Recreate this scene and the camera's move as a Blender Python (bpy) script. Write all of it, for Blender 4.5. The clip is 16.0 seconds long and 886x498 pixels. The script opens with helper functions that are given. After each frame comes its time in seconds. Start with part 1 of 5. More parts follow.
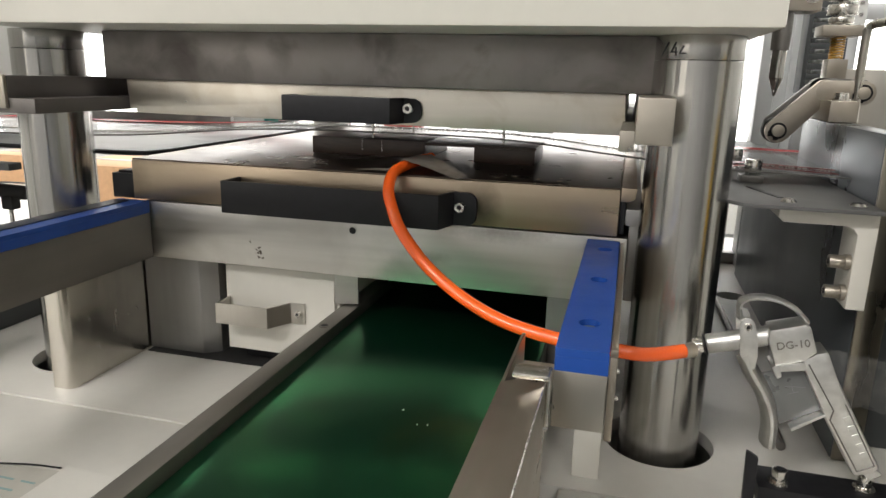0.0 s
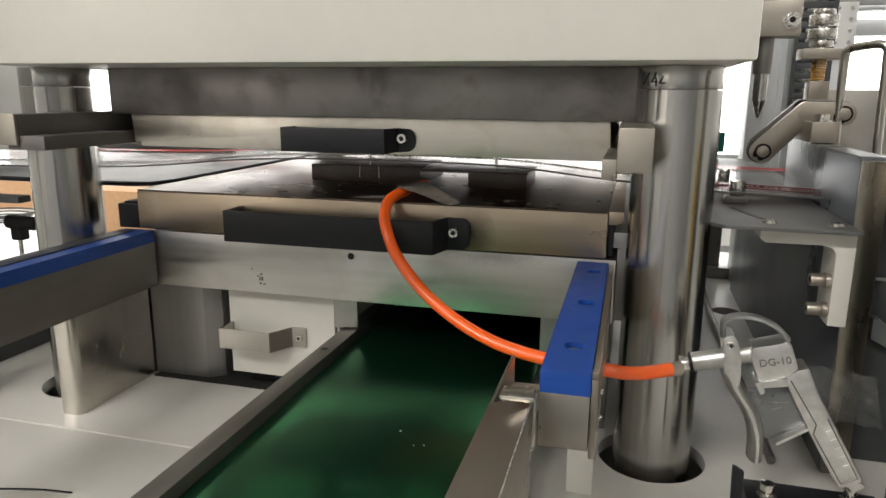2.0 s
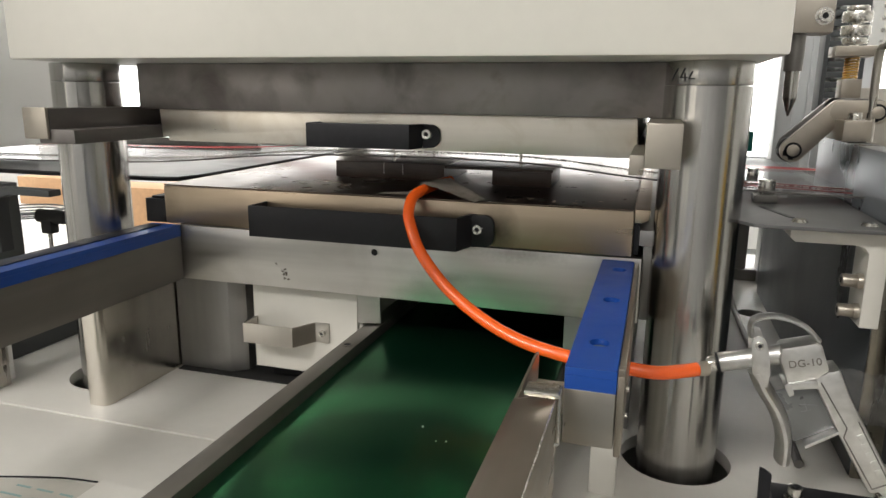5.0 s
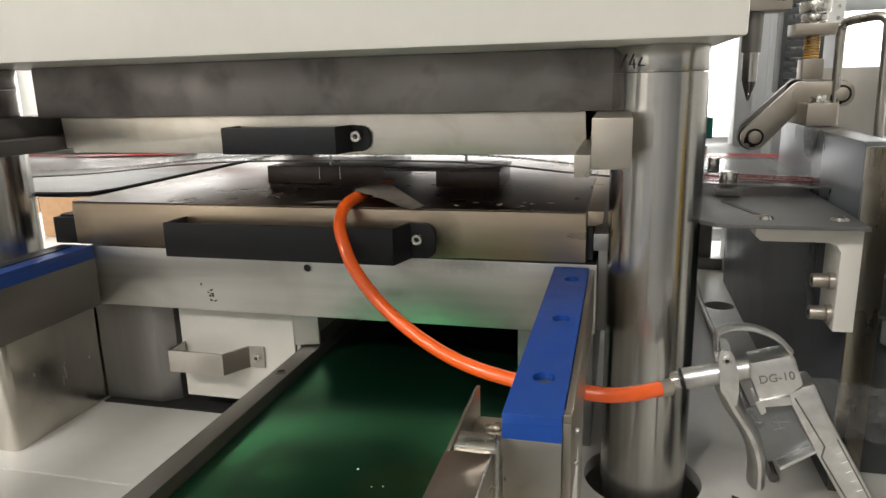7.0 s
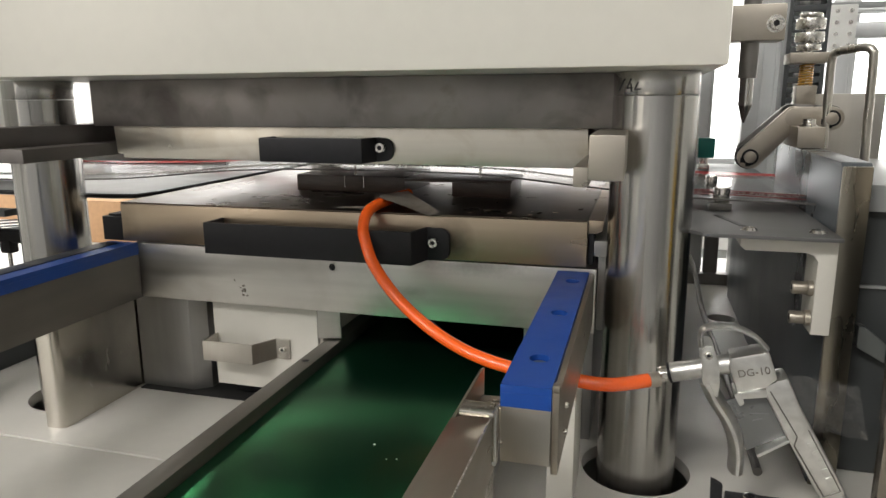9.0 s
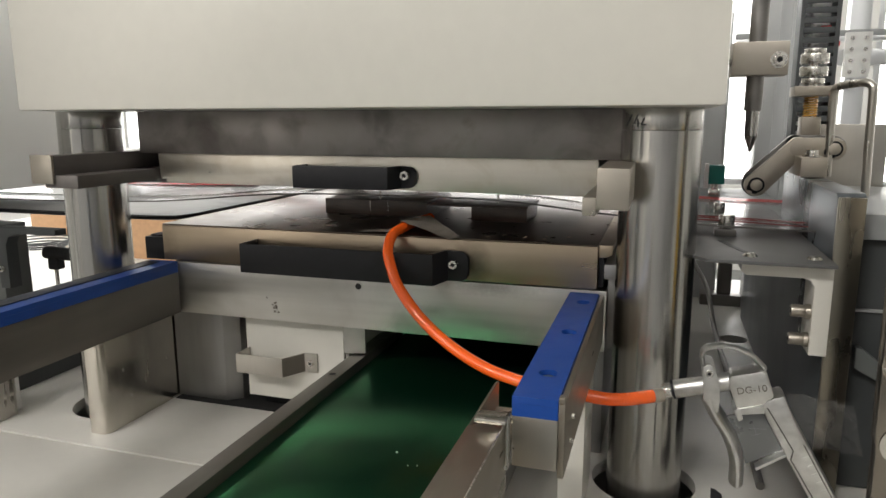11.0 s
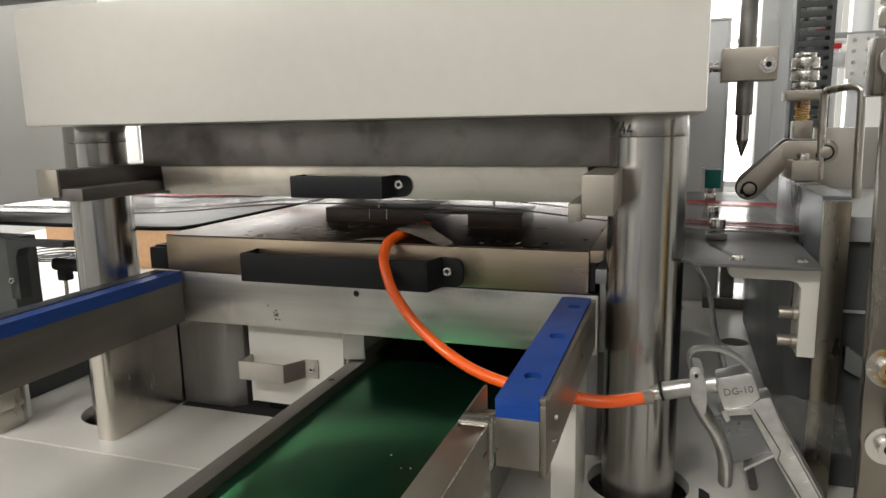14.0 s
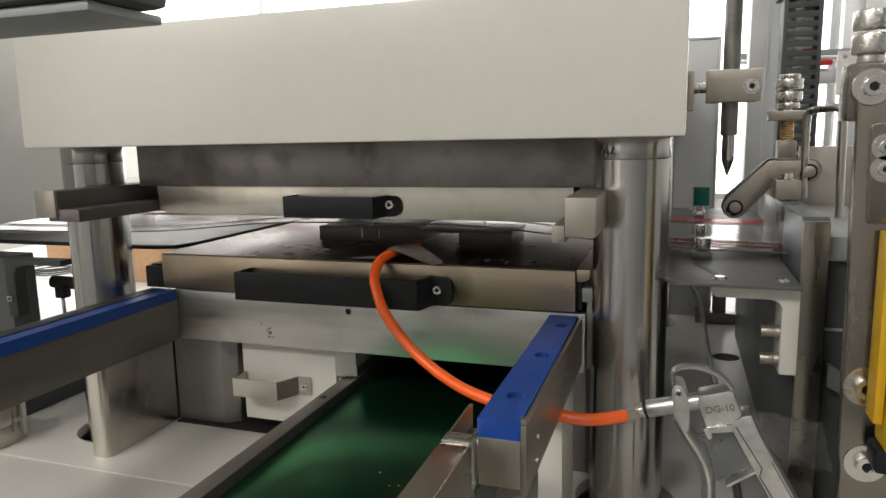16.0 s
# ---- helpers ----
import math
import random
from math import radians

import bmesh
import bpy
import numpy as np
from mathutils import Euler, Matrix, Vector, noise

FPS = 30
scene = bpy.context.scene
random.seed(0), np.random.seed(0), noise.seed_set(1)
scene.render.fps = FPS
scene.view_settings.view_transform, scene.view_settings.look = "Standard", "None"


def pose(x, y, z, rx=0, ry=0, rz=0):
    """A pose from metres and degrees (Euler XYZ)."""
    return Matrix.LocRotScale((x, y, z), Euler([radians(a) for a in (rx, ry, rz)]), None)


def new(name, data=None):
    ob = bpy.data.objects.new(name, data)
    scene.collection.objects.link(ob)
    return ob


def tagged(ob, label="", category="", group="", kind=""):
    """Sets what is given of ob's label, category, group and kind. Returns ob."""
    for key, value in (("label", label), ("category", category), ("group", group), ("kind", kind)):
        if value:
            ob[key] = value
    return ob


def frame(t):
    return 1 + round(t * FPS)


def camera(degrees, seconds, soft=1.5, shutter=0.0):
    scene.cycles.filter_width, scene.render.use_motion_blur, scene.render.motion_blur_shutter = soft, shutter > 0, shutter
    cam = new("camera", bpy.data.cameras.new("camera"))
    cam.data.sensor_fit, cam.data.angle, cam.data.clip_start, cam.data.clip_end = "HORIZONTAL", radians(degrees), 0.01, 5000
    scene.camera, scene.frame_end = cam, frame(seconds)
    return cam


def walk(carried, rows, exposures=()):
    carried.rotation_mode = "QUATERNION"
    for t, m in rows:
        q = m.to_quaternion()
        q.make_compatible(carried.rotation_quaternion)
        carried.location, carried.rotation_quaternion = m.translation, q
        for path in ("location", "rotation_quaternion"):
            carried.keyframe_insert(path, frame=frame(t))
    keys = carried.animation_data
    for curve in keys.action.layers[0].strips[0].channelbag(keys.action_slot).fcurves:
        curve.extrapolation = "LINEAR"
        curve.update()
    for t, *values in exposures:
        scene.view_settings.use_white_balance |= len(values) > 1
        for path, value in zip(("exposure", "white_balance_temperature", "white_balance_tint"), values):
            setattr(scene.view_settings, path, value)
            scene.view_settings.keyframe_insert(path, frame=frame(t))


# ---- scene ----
cam = camera(65.3, 16.0)
METRES, EYE, TILT, LEAN, TURN = 0.3, 1.2, 0.0, 0.0, 14.7
ROWS = [
    (0.0, 0.0, 0.0, 0.0, 0.36, -13.99, -1.44),
    (0.5, 0.0039, -0.0073, 0.0146, -0.09, -13.58, -1.31),
    (1.0, 0.0264, -0.0448, 0.0289, 0.41, -13.01, -0.89),
    (1.5, 0.0197, -0.0605, 0.0317, 0.74, -12.92, -0.74),
    (2.0, 0.0272, -0.0615, 0.0407, 0.45, -12.65, -0.39),
    (2.5, 0.028, -0.066, 0.0522, 0.81, -12.68, -0.08),
    (3.0, 0.0397, -0.0775, 0.0779, 1.81, -12.48, 0.52),
    (3.5, 0.0386, -0.079, 0.0485, 2.07, -12.48, -0.42),
    (3.7, 0.0364, -0.0787, 0.038, 2.43, -12.4, -0.65),
    (5.8, 0.027, -0.0089, 0.0178, 1.9, -13.35, -0.38),
    (6.0, 0.0572, 0.0404, 0.0048, 1.13, -13.86, -0.06),
    (6.5, 0.0693, 0.123, -0.0045, 0.85, -13.97, -0.11),
    (7.0, 0.1092, 0.1461, 0.0428, -0.54, -13.43, 1.37),
    (7.5, 0.1588, 0.0343, 0.046, 1.36, -13.1, 1.53),
    (8.0, 0.1617, -0.0237, 0.0485, 1.42, -12.47, 0.98),
    (8.5, 0.1444, -0.0456, 0.0437, 1.64, -12.31, 0.58),
    (9.0, 0.12, -0.0414, 0.0463, 1.18, -12.07, 0.29),
    (9.5, 0.1171, -0.066, 0.058, 1.3, -11.77, 0.41),
    (10.0, 0.1163, -0.1409, 0.0882, 2.53, -10.89, 0.72),
    (10.2, 0.1247, -0.1541, 0.0893, 2.62, -10.9, 0.17),
    (12.3, 0.1249, -0.1958, 0.0896, 3.56, -10.1, 0.4),
    (12.5, 0.1249, -0.1958, 0.0896, 3.69, -10.11, 0.4),
    (13.0, 0.138, -0.195, 0.0927, 3.78, -10.1, 0.61),
    (13.5, 0.1518, -0.1989, 0.0925, 3.93, -10.07, 0.53),
    (14.0, 0.1881, -0.2203, 0.0985, 3.84, -10.07, 1.01),
    (14.5, 0.1865, -0.2252, 0.103, 4.15, -9.84, 0.92),
    (15.0, 0.1837, -0.2217, 0.1005, 3.77, -9.85, 0.69),
    (15.5, 0.1952, -0.2375, 0.1048, 3.63, -9.52, 0.76),
    (16.0, 0.2269, -0.2536, 0.1293, 3.86, -9.1, 1.13),
]
walk(cam, [(t, pose(0, 0, EYE, TILT, LEAN, TURN) @ pose(METRES * x, METRES * y, METRES * z, 90 + pitch, roll, yaw)) for t, x, y, z, yaw, pitch, roll in ROWS], exposures=[(0.0, 0.21), (1.5, 0.05), (3.5, 0.01), (6.0, 0.21), (7.0, 0.15), (8.0, 0.06), (9.0, 0.04), (10.0, -0.1), (12.5, -0.04), (13.0, 0.0), (14.0, -0.12), (16.0, -0.27)])
STROKE, REST, PHASE, PERIOD = 0.0152, -0.0022, 0.282, 0.999

# ---------------------------------------------------------------- light
SKY_GLOW = 5.0
# added lamps out of view: x, y, watts set to balance brightness per side
LAMPS = [(-3.4, -2.4, 100), (-1.2, -2.2, 100), (1.2, -2.4, 38), (-3.2, 3.8, 30), (-0.4, 3.8, 30), (2.4, 3.8, 30)]
world = bpy.data.worlds.new("hall_air")
world.use_nodes = True
world.node_tree.nodes["Background"].inputs[0].default_value = (0.9, 0.95, 1.0, 1)
world.node_tree.nodes["Background"].inputs[1].default_value = 0.3
scene.world = world
for lx, ly, watts in LAMPS:
    ld = bpy.data.lights.new("fill_lamp", "AREA")
    ld.shape, ld.size, ld.size_y, ld.energy, ld.color = "RECTANGLE", 1.28, 0.36, watts, (1.0, 0.965, 0.92)
    lo = new("fill_lamp", ld)
    lo.location = (lx, ly, 3.325)
scene.view_settings.exposure = 0.0

# ---------------------------------------------------------------- small builders
def bx(bm, x0, x1, y0, y1, z0, z1, bev=0.0008, rot=None):
    """An axis-aligned block with softened edges, optionally turned by a matrix afterwards."""
    b = bmesh.new()
    bmesh.ops.create_cube(b, size=1.0)
    for v in b.verts:
        v.co = Vector(((x0 + x1) / 2 + v.co.x * (x1 - x0), (y0 + y1) / 2 + v.co.y * (y1 - y0), (z0 + z1) / 2 + v.co.z * (z1 - z0)))
    if bev > 0:
        bmesh.ops.bevel(b, geom=list(b.edges), offset=bev, segments=2, affect="EDGES", profile=0.6)
    if rot is not None:
        b.transform(rot)
    join(bm, b)
    return bm


def join(bm, b):
    me = bpy.data.meshes.new("tmp")
    b.to_mesh(me)
    b.free()
    bm.from_mesh(me)
    bpy.data.meshes.remove(me)


def cy(bm, p0, p1, r, r2=None, seg=32, bev=0.0):
    """A closed round bar or cone from p0 to p1."""
    p0, p1 = Vector(p0), Vector(p1)
    d = p1 - p0
    b = bmesh.new()
    bmesh.ops.create_cone(b, cap_ends=True, segments=seg, radius1=r, radius2=r if r2 is None else r2, depth=d.length)
    if bev > 0:
        rim = [e for e in b.edges if abs(e.verts[0].co.z - e.verts[1].co.z) < 1e-6]
        bmesh.ops.bevel(b, geom=rim, offset=bev, segments=2, affect="EDGES", profile=0.5)
    b.transform(Matrix.Translation((p0 + p1) / 2) @ d.to_track_quat("Z", "Y").to_matrix().to_4x4())
    join(bm, b)
    return bm


def ring(bm, p0, p1, r, ri, seg=32):
    """A tube with an open bore."""
    p0, p1 = Vector(p0), Vector(p1)
    d = p1 - p0
    q = d.to_track_quat("Z", "Y").to_matrix()
    b = bmesh.new()
    rows = []
    for rad, h in ((r, 0), (r, d.length), (ri, d.length), (ri, 0)):
        rows.append([b.verts.new(p0 + q @ Vector((rad * math.cos(a), rad * math.sin(a), h))) for a in [2 * math.pi * i / seg for i in range(seg)]])
    for k in range(4):
        for i in range(seg):
            b.faces.new((rows[k][i], rows[k][(i + 1) % seg], rows[(k + 1) % 4][(i + 1) % seg], rows[(k + 1) % 4][i]))
    join(bm, b)
    return bm


def smooth_path(pts, n=8):
    """Catmull-Rom through the points."""
    pts = [Vector(p) for p in pts]
    ext = [2 * pts[0] - pts[1]] + pts + [2 * pts[-1] - pts[-2]]
    out = []
    for i in range(1, len(ext) - 2):
        a, b, c, d = ext[i - 1:i + 3]
        for k in range(n):
            t = k / n
            out.append(0.5 * ((2 * b) + (c - a) * t + (2 * a - 5 * b + 4 * c - d) * t * t + (3 * b - a - 3 * c + d) * t ** 3))
    return out + [pts[-1]]


def sweep(bm, pts, w, h=None, side=None, seg=12, n=8, taper=None):
    """A bar of elliptic section (half sizes w along side, h across it) along a smooth path."""
    path = smooth_path(pts, n) if n else [Vector(p) for p in pts]
    h = w if h is None else h
    b = bmesh.new()
    rows = []
    for i, p in enumerate(path):
        t = (path[min(i + 1, len(path) - 1)] - path[max(i - 1, 0)]).normalized()
        s = Vector(side) if side else Vector((0, 0, 1)) if abs(t.z) < 0.9 else Vector((1, 0, 0))
        s = (s - t * s.dot(t)).normalized()
        u = t.cross(s)
        k = 1 if taper is None else taper[0] + (taper[1] - taper[0]) * i / (len(path) - 1)
        rows.append([b.verts.new(p + k * (s * w * math.cos(a) + u * h * math.sin(a))) for a in [2 * math.pi * (j + 0.5) / seg for j in range(seg)]])
    for i in range(len(rows) - 1):
        for j in range(seg):
            b.faces.new((rows[i][j], rows[i][(j + 1) % seg], rows[i + 1][(j + 1) % seg], rows[i + 1][j]))
    b.faces.new(rows[0][::-1])
    b.faces.new(rows[-1])
    bmesh.ops.recalc_face_normals(b, faces=b.faces)
    join(bm, b)
    return bm


def prism(bm, poly, axis, a0, a1, bev=0.0):
    """A flat outline pushed along an axis: 'y' outlines are (x, z), 'x' are (y, z), 'z' are (x, y)."""
    b = bmesh.new()
    put = {"y": lambda p, a: (p[0], a, p[1]), "x": lambda p, a: (a, p[0], p[1]), "z": lambda p, a: (p[0], p[1], a)}[axis]
    f = b.faces.new([b.verts.new(put(p, a0)) for p in poly])
    top = bmesh.ops.extrude_face_region(b, geom=[f])["geom"]
    shift = Vector(put((0, 0), a1 - a0))
    bmesh.ops.translate(b, verts=[v for v in top if isinstance(v, bmesh.types.BMVert)], vec=shift)
    bmesh.ops.recalc_face_normals(b, faces=b.faces)
    if bev > 0:
        bmesh.ops.bevel(b, geom=list(b.edges), offset=bev, segments=2, affect="EDGES", profile=0.6)
    join(bm, b)
    return bm


def holed_plate(bm, x0, x1, y0, y1, z0, z1, holes, seg=40, bev=0.0):
    """A plate with round or slotted holes right through it: holes are (x, y, rx, ry)."""
    b = bmesh.new()
    loops = [[(x0, y0), (x1, y0), (x1, y1), (x0, y1)]]
    for hx, hy, rx, ry in holes:
        loops.append([(hx + rx * math.cos(2 * math.pi * i / seg), hy + ry * math.sin(2 * math.pi * i / seg)) for i in range(seg)])
    edges = []
    for lp in loops:
        vs = [b.verts.new((px, py, z1)) for px, py in lp]
        edges += [b.edges.new((vs[i], vs[(i + 1) % len(vs)])) for i in range(len(vs))]
    bmesh.ops.triangle_fill(b, use_beauty=True, use_dissolve=False, edges=edges)
    faces = list(b.faces)
    ex = bmesh.ops.extrude_face_region(b, geom=faces)["geom"]
    bmesh.ops.translate(b, verts=[v for v in ex if isinstance(v, bmesh.types.BMVert)], vec=(0, 0, z0 - z1))
    bmesh.ops.recalc_face_normals(b, faces=b.faces)
    join(bm, b)
    return bm


BASE = {}


def thing(name, at, label, category, group="", kind=""):
    ob = new(name)
    ob.empty_display_size = 0.02
    ob.location = at
    BASE[ob.name] = Vector(at)
    return tagged(ob, label, category, group, kind)


def part(name, bm, material, parent=None, label=""):
    """Links a bmesh as one mesh object under a thing or a part; coordinates are the world's."""
    base = BASE.get(parent.name, Vector()) if parent else Vector()
    bm.transform(Matrix.Translation(-base))
    me = bpy.data.meshes.new(name)
    bmesh.ops.recalc_face_normals(bm, faces=bm.faces)
    for f in bm.faces:
        size = f.calc_area()
        f.smooth = any(len(e.link_faces) == 2 and e.calc_face_angle(3.0) < 0.61 and 0.2 < (e.link_faces[0].calc_area() + 1e-12) / (e.link_faces[1].calc_area() + 1e-12) < 5 for e in f.edges) or size < 1e-9
    bm.to_mesh(me)
    bm.free()
    me.materials.append(material)
    me.set_sharp_from_angle(angle=radians(35))
    ob = new(name, me)
    if parent:
        ob.parent = parent
    BASE[ob.name] = base
    if label:
        ob["label"] = label
    return ob


def solo(name, bm, material, label, category, group="", kind=""):
    return tagged(part(name, bm, material), label, category, group, kind)


def B():
    return bmesh.new()


def cap_screw(parent, at, axis, r=0.005, name="screw", label="bright socket cap screw", washer=0.0):
    """A socket-head screw: head with a hexagonal recess; at is where the head meets the surface, axis points out."""
    a = Vector(axis).normalized()
    p = Vector(at)
    bm = B()
    if washer:
        ring(bm, p, p + a * 0.0015, washer, r * 0.6)
    cy(bm, p, p + a * r * 0.9, r, seg=24, bev=r * 0.1)
    ring(bm, p + a * r * 0.85, p + a * r * 1.15, r * 0.95, r * 0.52, seg=24)
    s = part(name, bm, M_BOLT, parent, label)
    b2 = B()
    cy(b2, p + a * r * 0.9, p + a * r * 0.93, r * 0.5, seg=6)
    part("socket", b2, M_BLACK, s)
    return s


# ---------------------------------------------------------------- materials
def mat(name, color, rough=0.5, metal=0.0, var=0.08, scale=30.0, bump=0.0, bump_scale=200.0, stretch=(1, 1, 1), rvar=0.1, stain=0.0, stain_scale=8.0, stain_color=None, coat=0.0, spec=0.5):
    """Colour with grain at one scale and stains at another, uneven gloss and fine relief."""
    m = bpy.data.materials.new(name)
    m.use_nodes = True
    nt = m.node_tree
    N, L = nt.nodes, nt.links
    bs = N["Principled BSDF"]
    bs.inputs["Metallic"].default_value = metal
    bs.inputs["Coat Weight"].default_value = coat
    bs.inputs["Coat Roughness"].default_value = 0.08
    bs.inputs["Specular IOR Level"].default_value = spec
    tc = N.new("ShaderNodeTexCoord")
    mp = N.new("ShaderNodeMapping")
    mp.inputs["Scale"].default_value = stretch
    L.new(tc.outputs["Object"], mp.inputs["Vector"])
    n1 = N.new("ShaderNodeTexNoise")
    n1.inputs["Scale"].default_value = scale
    n1.inputs["Detail"].default_value = 6
    L.new(mp.outputs[0], n1.inputs["Vector"])
    n2 = N.new("ShaderNodeTexNoise")
    n2.inputs["Scale"].default_value = stain_scale
    n2.inputs["Detail"].default_value = 5
    n2.inputs["Distortion"].default_value = 0.6
    L.new(tc.outputs["Object"], n2.inputs["Vector"])
    r1 = N.new("ShaderNodeValToRGB")
    r1.color_ramp.elements[0].position, r1.color_ramp.elements[1].position = 0.3, 0.7
    lo = [c * (1 - var) for c in color]
    hi = [min(1, c * (1 + var)) for c in color]
    r1.color_ramp.elements[0].color = (*lo, 1)
    r1.color_ramp.elements[1].color = (*hi, 1)
    L.new(n1.outputs["Fac"], r1.inputs["Fac"])
    col = r1.outputs["Color"]
    if stain > 0:
        mr = N.new("ShaderNodeMapRange")
        mr.inputs["From Min"].default_value, mr.inputs["From Max"].default_value = 0.5, 0.75
        mr.inputs["To Max"].default_value = stain
        L.new(n2.outputs["Fac"], mr.inputs["Value"])
        mx = N.new("ShaderNodeMix")
        mx.data_type = "RGBA"
        sc = stain_color or [c * 0.45 for c in color]
        mx.inputs["B"].default_value = (*sc, 1)
        L.new(mr.outputs["Result"], mx.inputs["Factor"])
        L.new(col, mx.inputs["A"])
        col = mx.outputs["Result"]
    L.new(col, bs.inputs["Base Color"])
    rr = N.new("ShaderNodeMapRange")
    rr.inputs["From Min"].default_value, rr.inputs["From Max"].default_value = 0.3, 0.7
    rr.inputs["To Min"].default_value, rr.inputs["To Max"].default_value = max(0.02, rough - rvar), min(1, rough + rvar)
    ad = N.new("ShaderNodeMath")
    ad.operation = "MULTIPLY_ADD"
    ad.inputs[1].default_value, ad.inputs[2].default_value = 0.5, 0.0
    s2 = N.new("ShaderNodeMath")
    s2.operation = "ADD"
    L.new(n1.outputs["Fac"], s2.inputs[0])
    L.new(n2.outputs["Fac"], s2.inputs[1])
    L.new(s2.outputs[0], ad.inputs[0])
    L.new(ad.outputs[0], rr.inputs["Value"])
    L.new(rr.outputs["Result"], bs.inputs["Roughness"])
    if bump > 0:
        n3 = N.new("ShaderNodeTexNoise")
        n3.inputs["Scale"].default_value = bump_scale
        n3.inputs["Detail"].default_value = 4
        L.new(mp.outputs[0], n3.inputs["Vector"])
        bp = N.new("ShaderNodeBump")
        bp.inputs["Strength"].default_value = bump
        bp.inputs["Distance"].default_value = 0.0005
        L.new(n3.outputs["Fac"], bp.inputs["Height"])
        L.new(bp.outputs[0], bs.inputs["Normal"])
    return m


def film_mat(name, tint, gloss=0.25, clear=0.8):
    m = bpy.data.materials.new(name)
    m.use_nodes = True
    N, L = m.node_tree.nodes, m.node_tree.links
    out = N["Material Output"]
    N.remove(N["Principled BSDF"])
    tr, gl, di = N.new("ShaderNodeBsdfTransparent"), N.new("ShaderNodeBsdfGlossy"), N.new("ShaderNodeBsdfDiffuse")
    tr.inputs[0].default_value = (*tint, 1)
    di.inputs[0].default_value = (*tint, 1)
    gl.inputs["Roughness"].default_value = 0.12
    m1, m2 = N.new("ShaderNodeMixShader"), N.new("ShaderNodeMixShader")
    m1.inputs[0].default_value = 1 - clear
    L.new(tr.outputs[0], m1.inputs[1])
    L.new(di.outputs[0], m1.inputs[2])
    lw = N.new("ShaderNodeFresnel")
    lw.inputs["IOR"].default_value = 1.45
    mm = N.new("ShaderNodeMath")
    mm.operation = "MULTIPLY_ADD"
    mm.inputs[1].default_value, mm.inputs[2].default_value = 0.32, gloss * 0.1
    L.new(lw.outputs[0], mm.inputs[0])
    L.new(mm.outputs[0], m2.inputs[0])
    L.new(m1.outputs[0], m2.inputs[1])
    L.new(gl.outputs[0], m2.inputs[2])
    tc, nz, bp = N.new("ShaderNodeTexCoord"), N.new("ShaderNodeTexNoise"), N.new("ShaderNodeBump")
    nz.inputs["Scale"].default_value = 14
    bp.inputs["Strength"].default_value, bp.inputs["Distance"].default_value = 0.4, 0.004
    L.new(tc.outputs["Object"], nz.inputs["Vector"])
    L.new(nz.outputs["Fac"], bp.inputs["Height"])
    L.new(bp.outputs[0], gl.inputs["Normal"])
    L.new(m2.outputs[0], out.inputs[0])
    return m


def glow(name, color, strength):
    m = bpy.data.materials.new(name)
    m.use_nodes = True
    N, L = m.node_tree.nodes, m.node_tree.links
    e = N.new("ShaderNodeEmission")
    e.inputs[0].default_value, e.inputs[1].default_value = (*color, 1), strength
    L.new(e.outputs[0], N["Material Output"].inputs[0])
    return m


M_CREAM = mat("cream_paint", (0.65, 0.63, 0.572), 0.32, var=0.015, scale=60, bump=0.05, bump_scale=600, rvar=0.04)
M_BED = mat("bed_paint", (0.67, 0.65, 0.605), 0.38, var=0.02, scale=80, bump=0.08, bump_scale=500, stain=0.12, stain_scale=7, stain_color=(0.42, 0.38, 0.32))
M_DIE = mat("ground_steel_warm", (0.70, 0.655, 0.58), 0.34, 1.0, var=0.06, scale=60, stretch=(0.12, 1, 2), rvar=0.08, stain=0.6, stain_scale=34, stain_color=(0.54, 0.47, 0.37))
# darker, browner version of the ground steel above
M_LOWERDIE = mat("brown_die_steel", (0.40, 0.325, 0.243), 0.32, 1.0, var=0.06, scale=60, stretch=(0.12, 1, 2), rvar=0.08, stain=0.3, stain_scale=14, stain_color=(0.30, 0.235, 0.165))
M_POST = mat("brushed_post_steel", (0.58, 0.55, 0.495), 0.22, 1.0, var=0.06, scale=90, stretch=(1, 1, 0.25), rvar=0.08, stain=0.5, stain_scale=16, stain_color=(0.40, 0.38, 0.34))
M_BOLSTER = mat("milled_steel", (0.57, 0.56, 0.53), 0.4, 1.0, var=0.07, scale=60, stretch=(0.08, 1, 2), rvar=0.12, bump=0.04, bump_scale=220, stain=0.35, stain_scale=10, stain_color=(0.30, 0.28, 0.25))
M_PLATED = mat("nickel_plated_block", (0.46, 0.42, 0.36), 0.34, 0.8, var=0.04, scale=60, bump=0.06, bump_scale=500, stain=0.1, stain_scale=20)
M_STEEL = mat("brushed_stainless", (0.50, 0.475, 0.43), 0.32, 1.0, var=0.05, scale=90, stretch=(1, 1, 0.06), bump=0.015, bump_scale=400, stain=0.15, stain_scale=12)
M_DARKSTEEL = mat("black_oxide_plate", (0.21, 0.20, 0.19), 0.4, 0.85, var=0.14, scale=14, bump=0.05, stain=0.95, stain_scale=11, stain_color=(0.085, 0.08, 0.075), rvar=0.16)
M_CHROME = mat("hard_chrome", (0.44, 0.43, 0.41), 0.20, 1.0, var=0.16, scale=130, stretch=(1, 1, 0.012), bump=0.012, bump_scale=60, rvar=0.04)
M_LINK = mat("satin_link_steel", (0.44, 0.40, 0.34), 0.36, 0.85, var=0.06, scale=60, bump=0.03, bump_scale=400, stain=0.2, stain_scale=25)
M_TRAY = mat("dull_tray_sheet", (0.46, 0.46, 0.46), 0.5, 0.5, var=0.1, scale=12, stain=0.6, stain_scale=9, stain_color=(0.16, 0.17, 0.18))
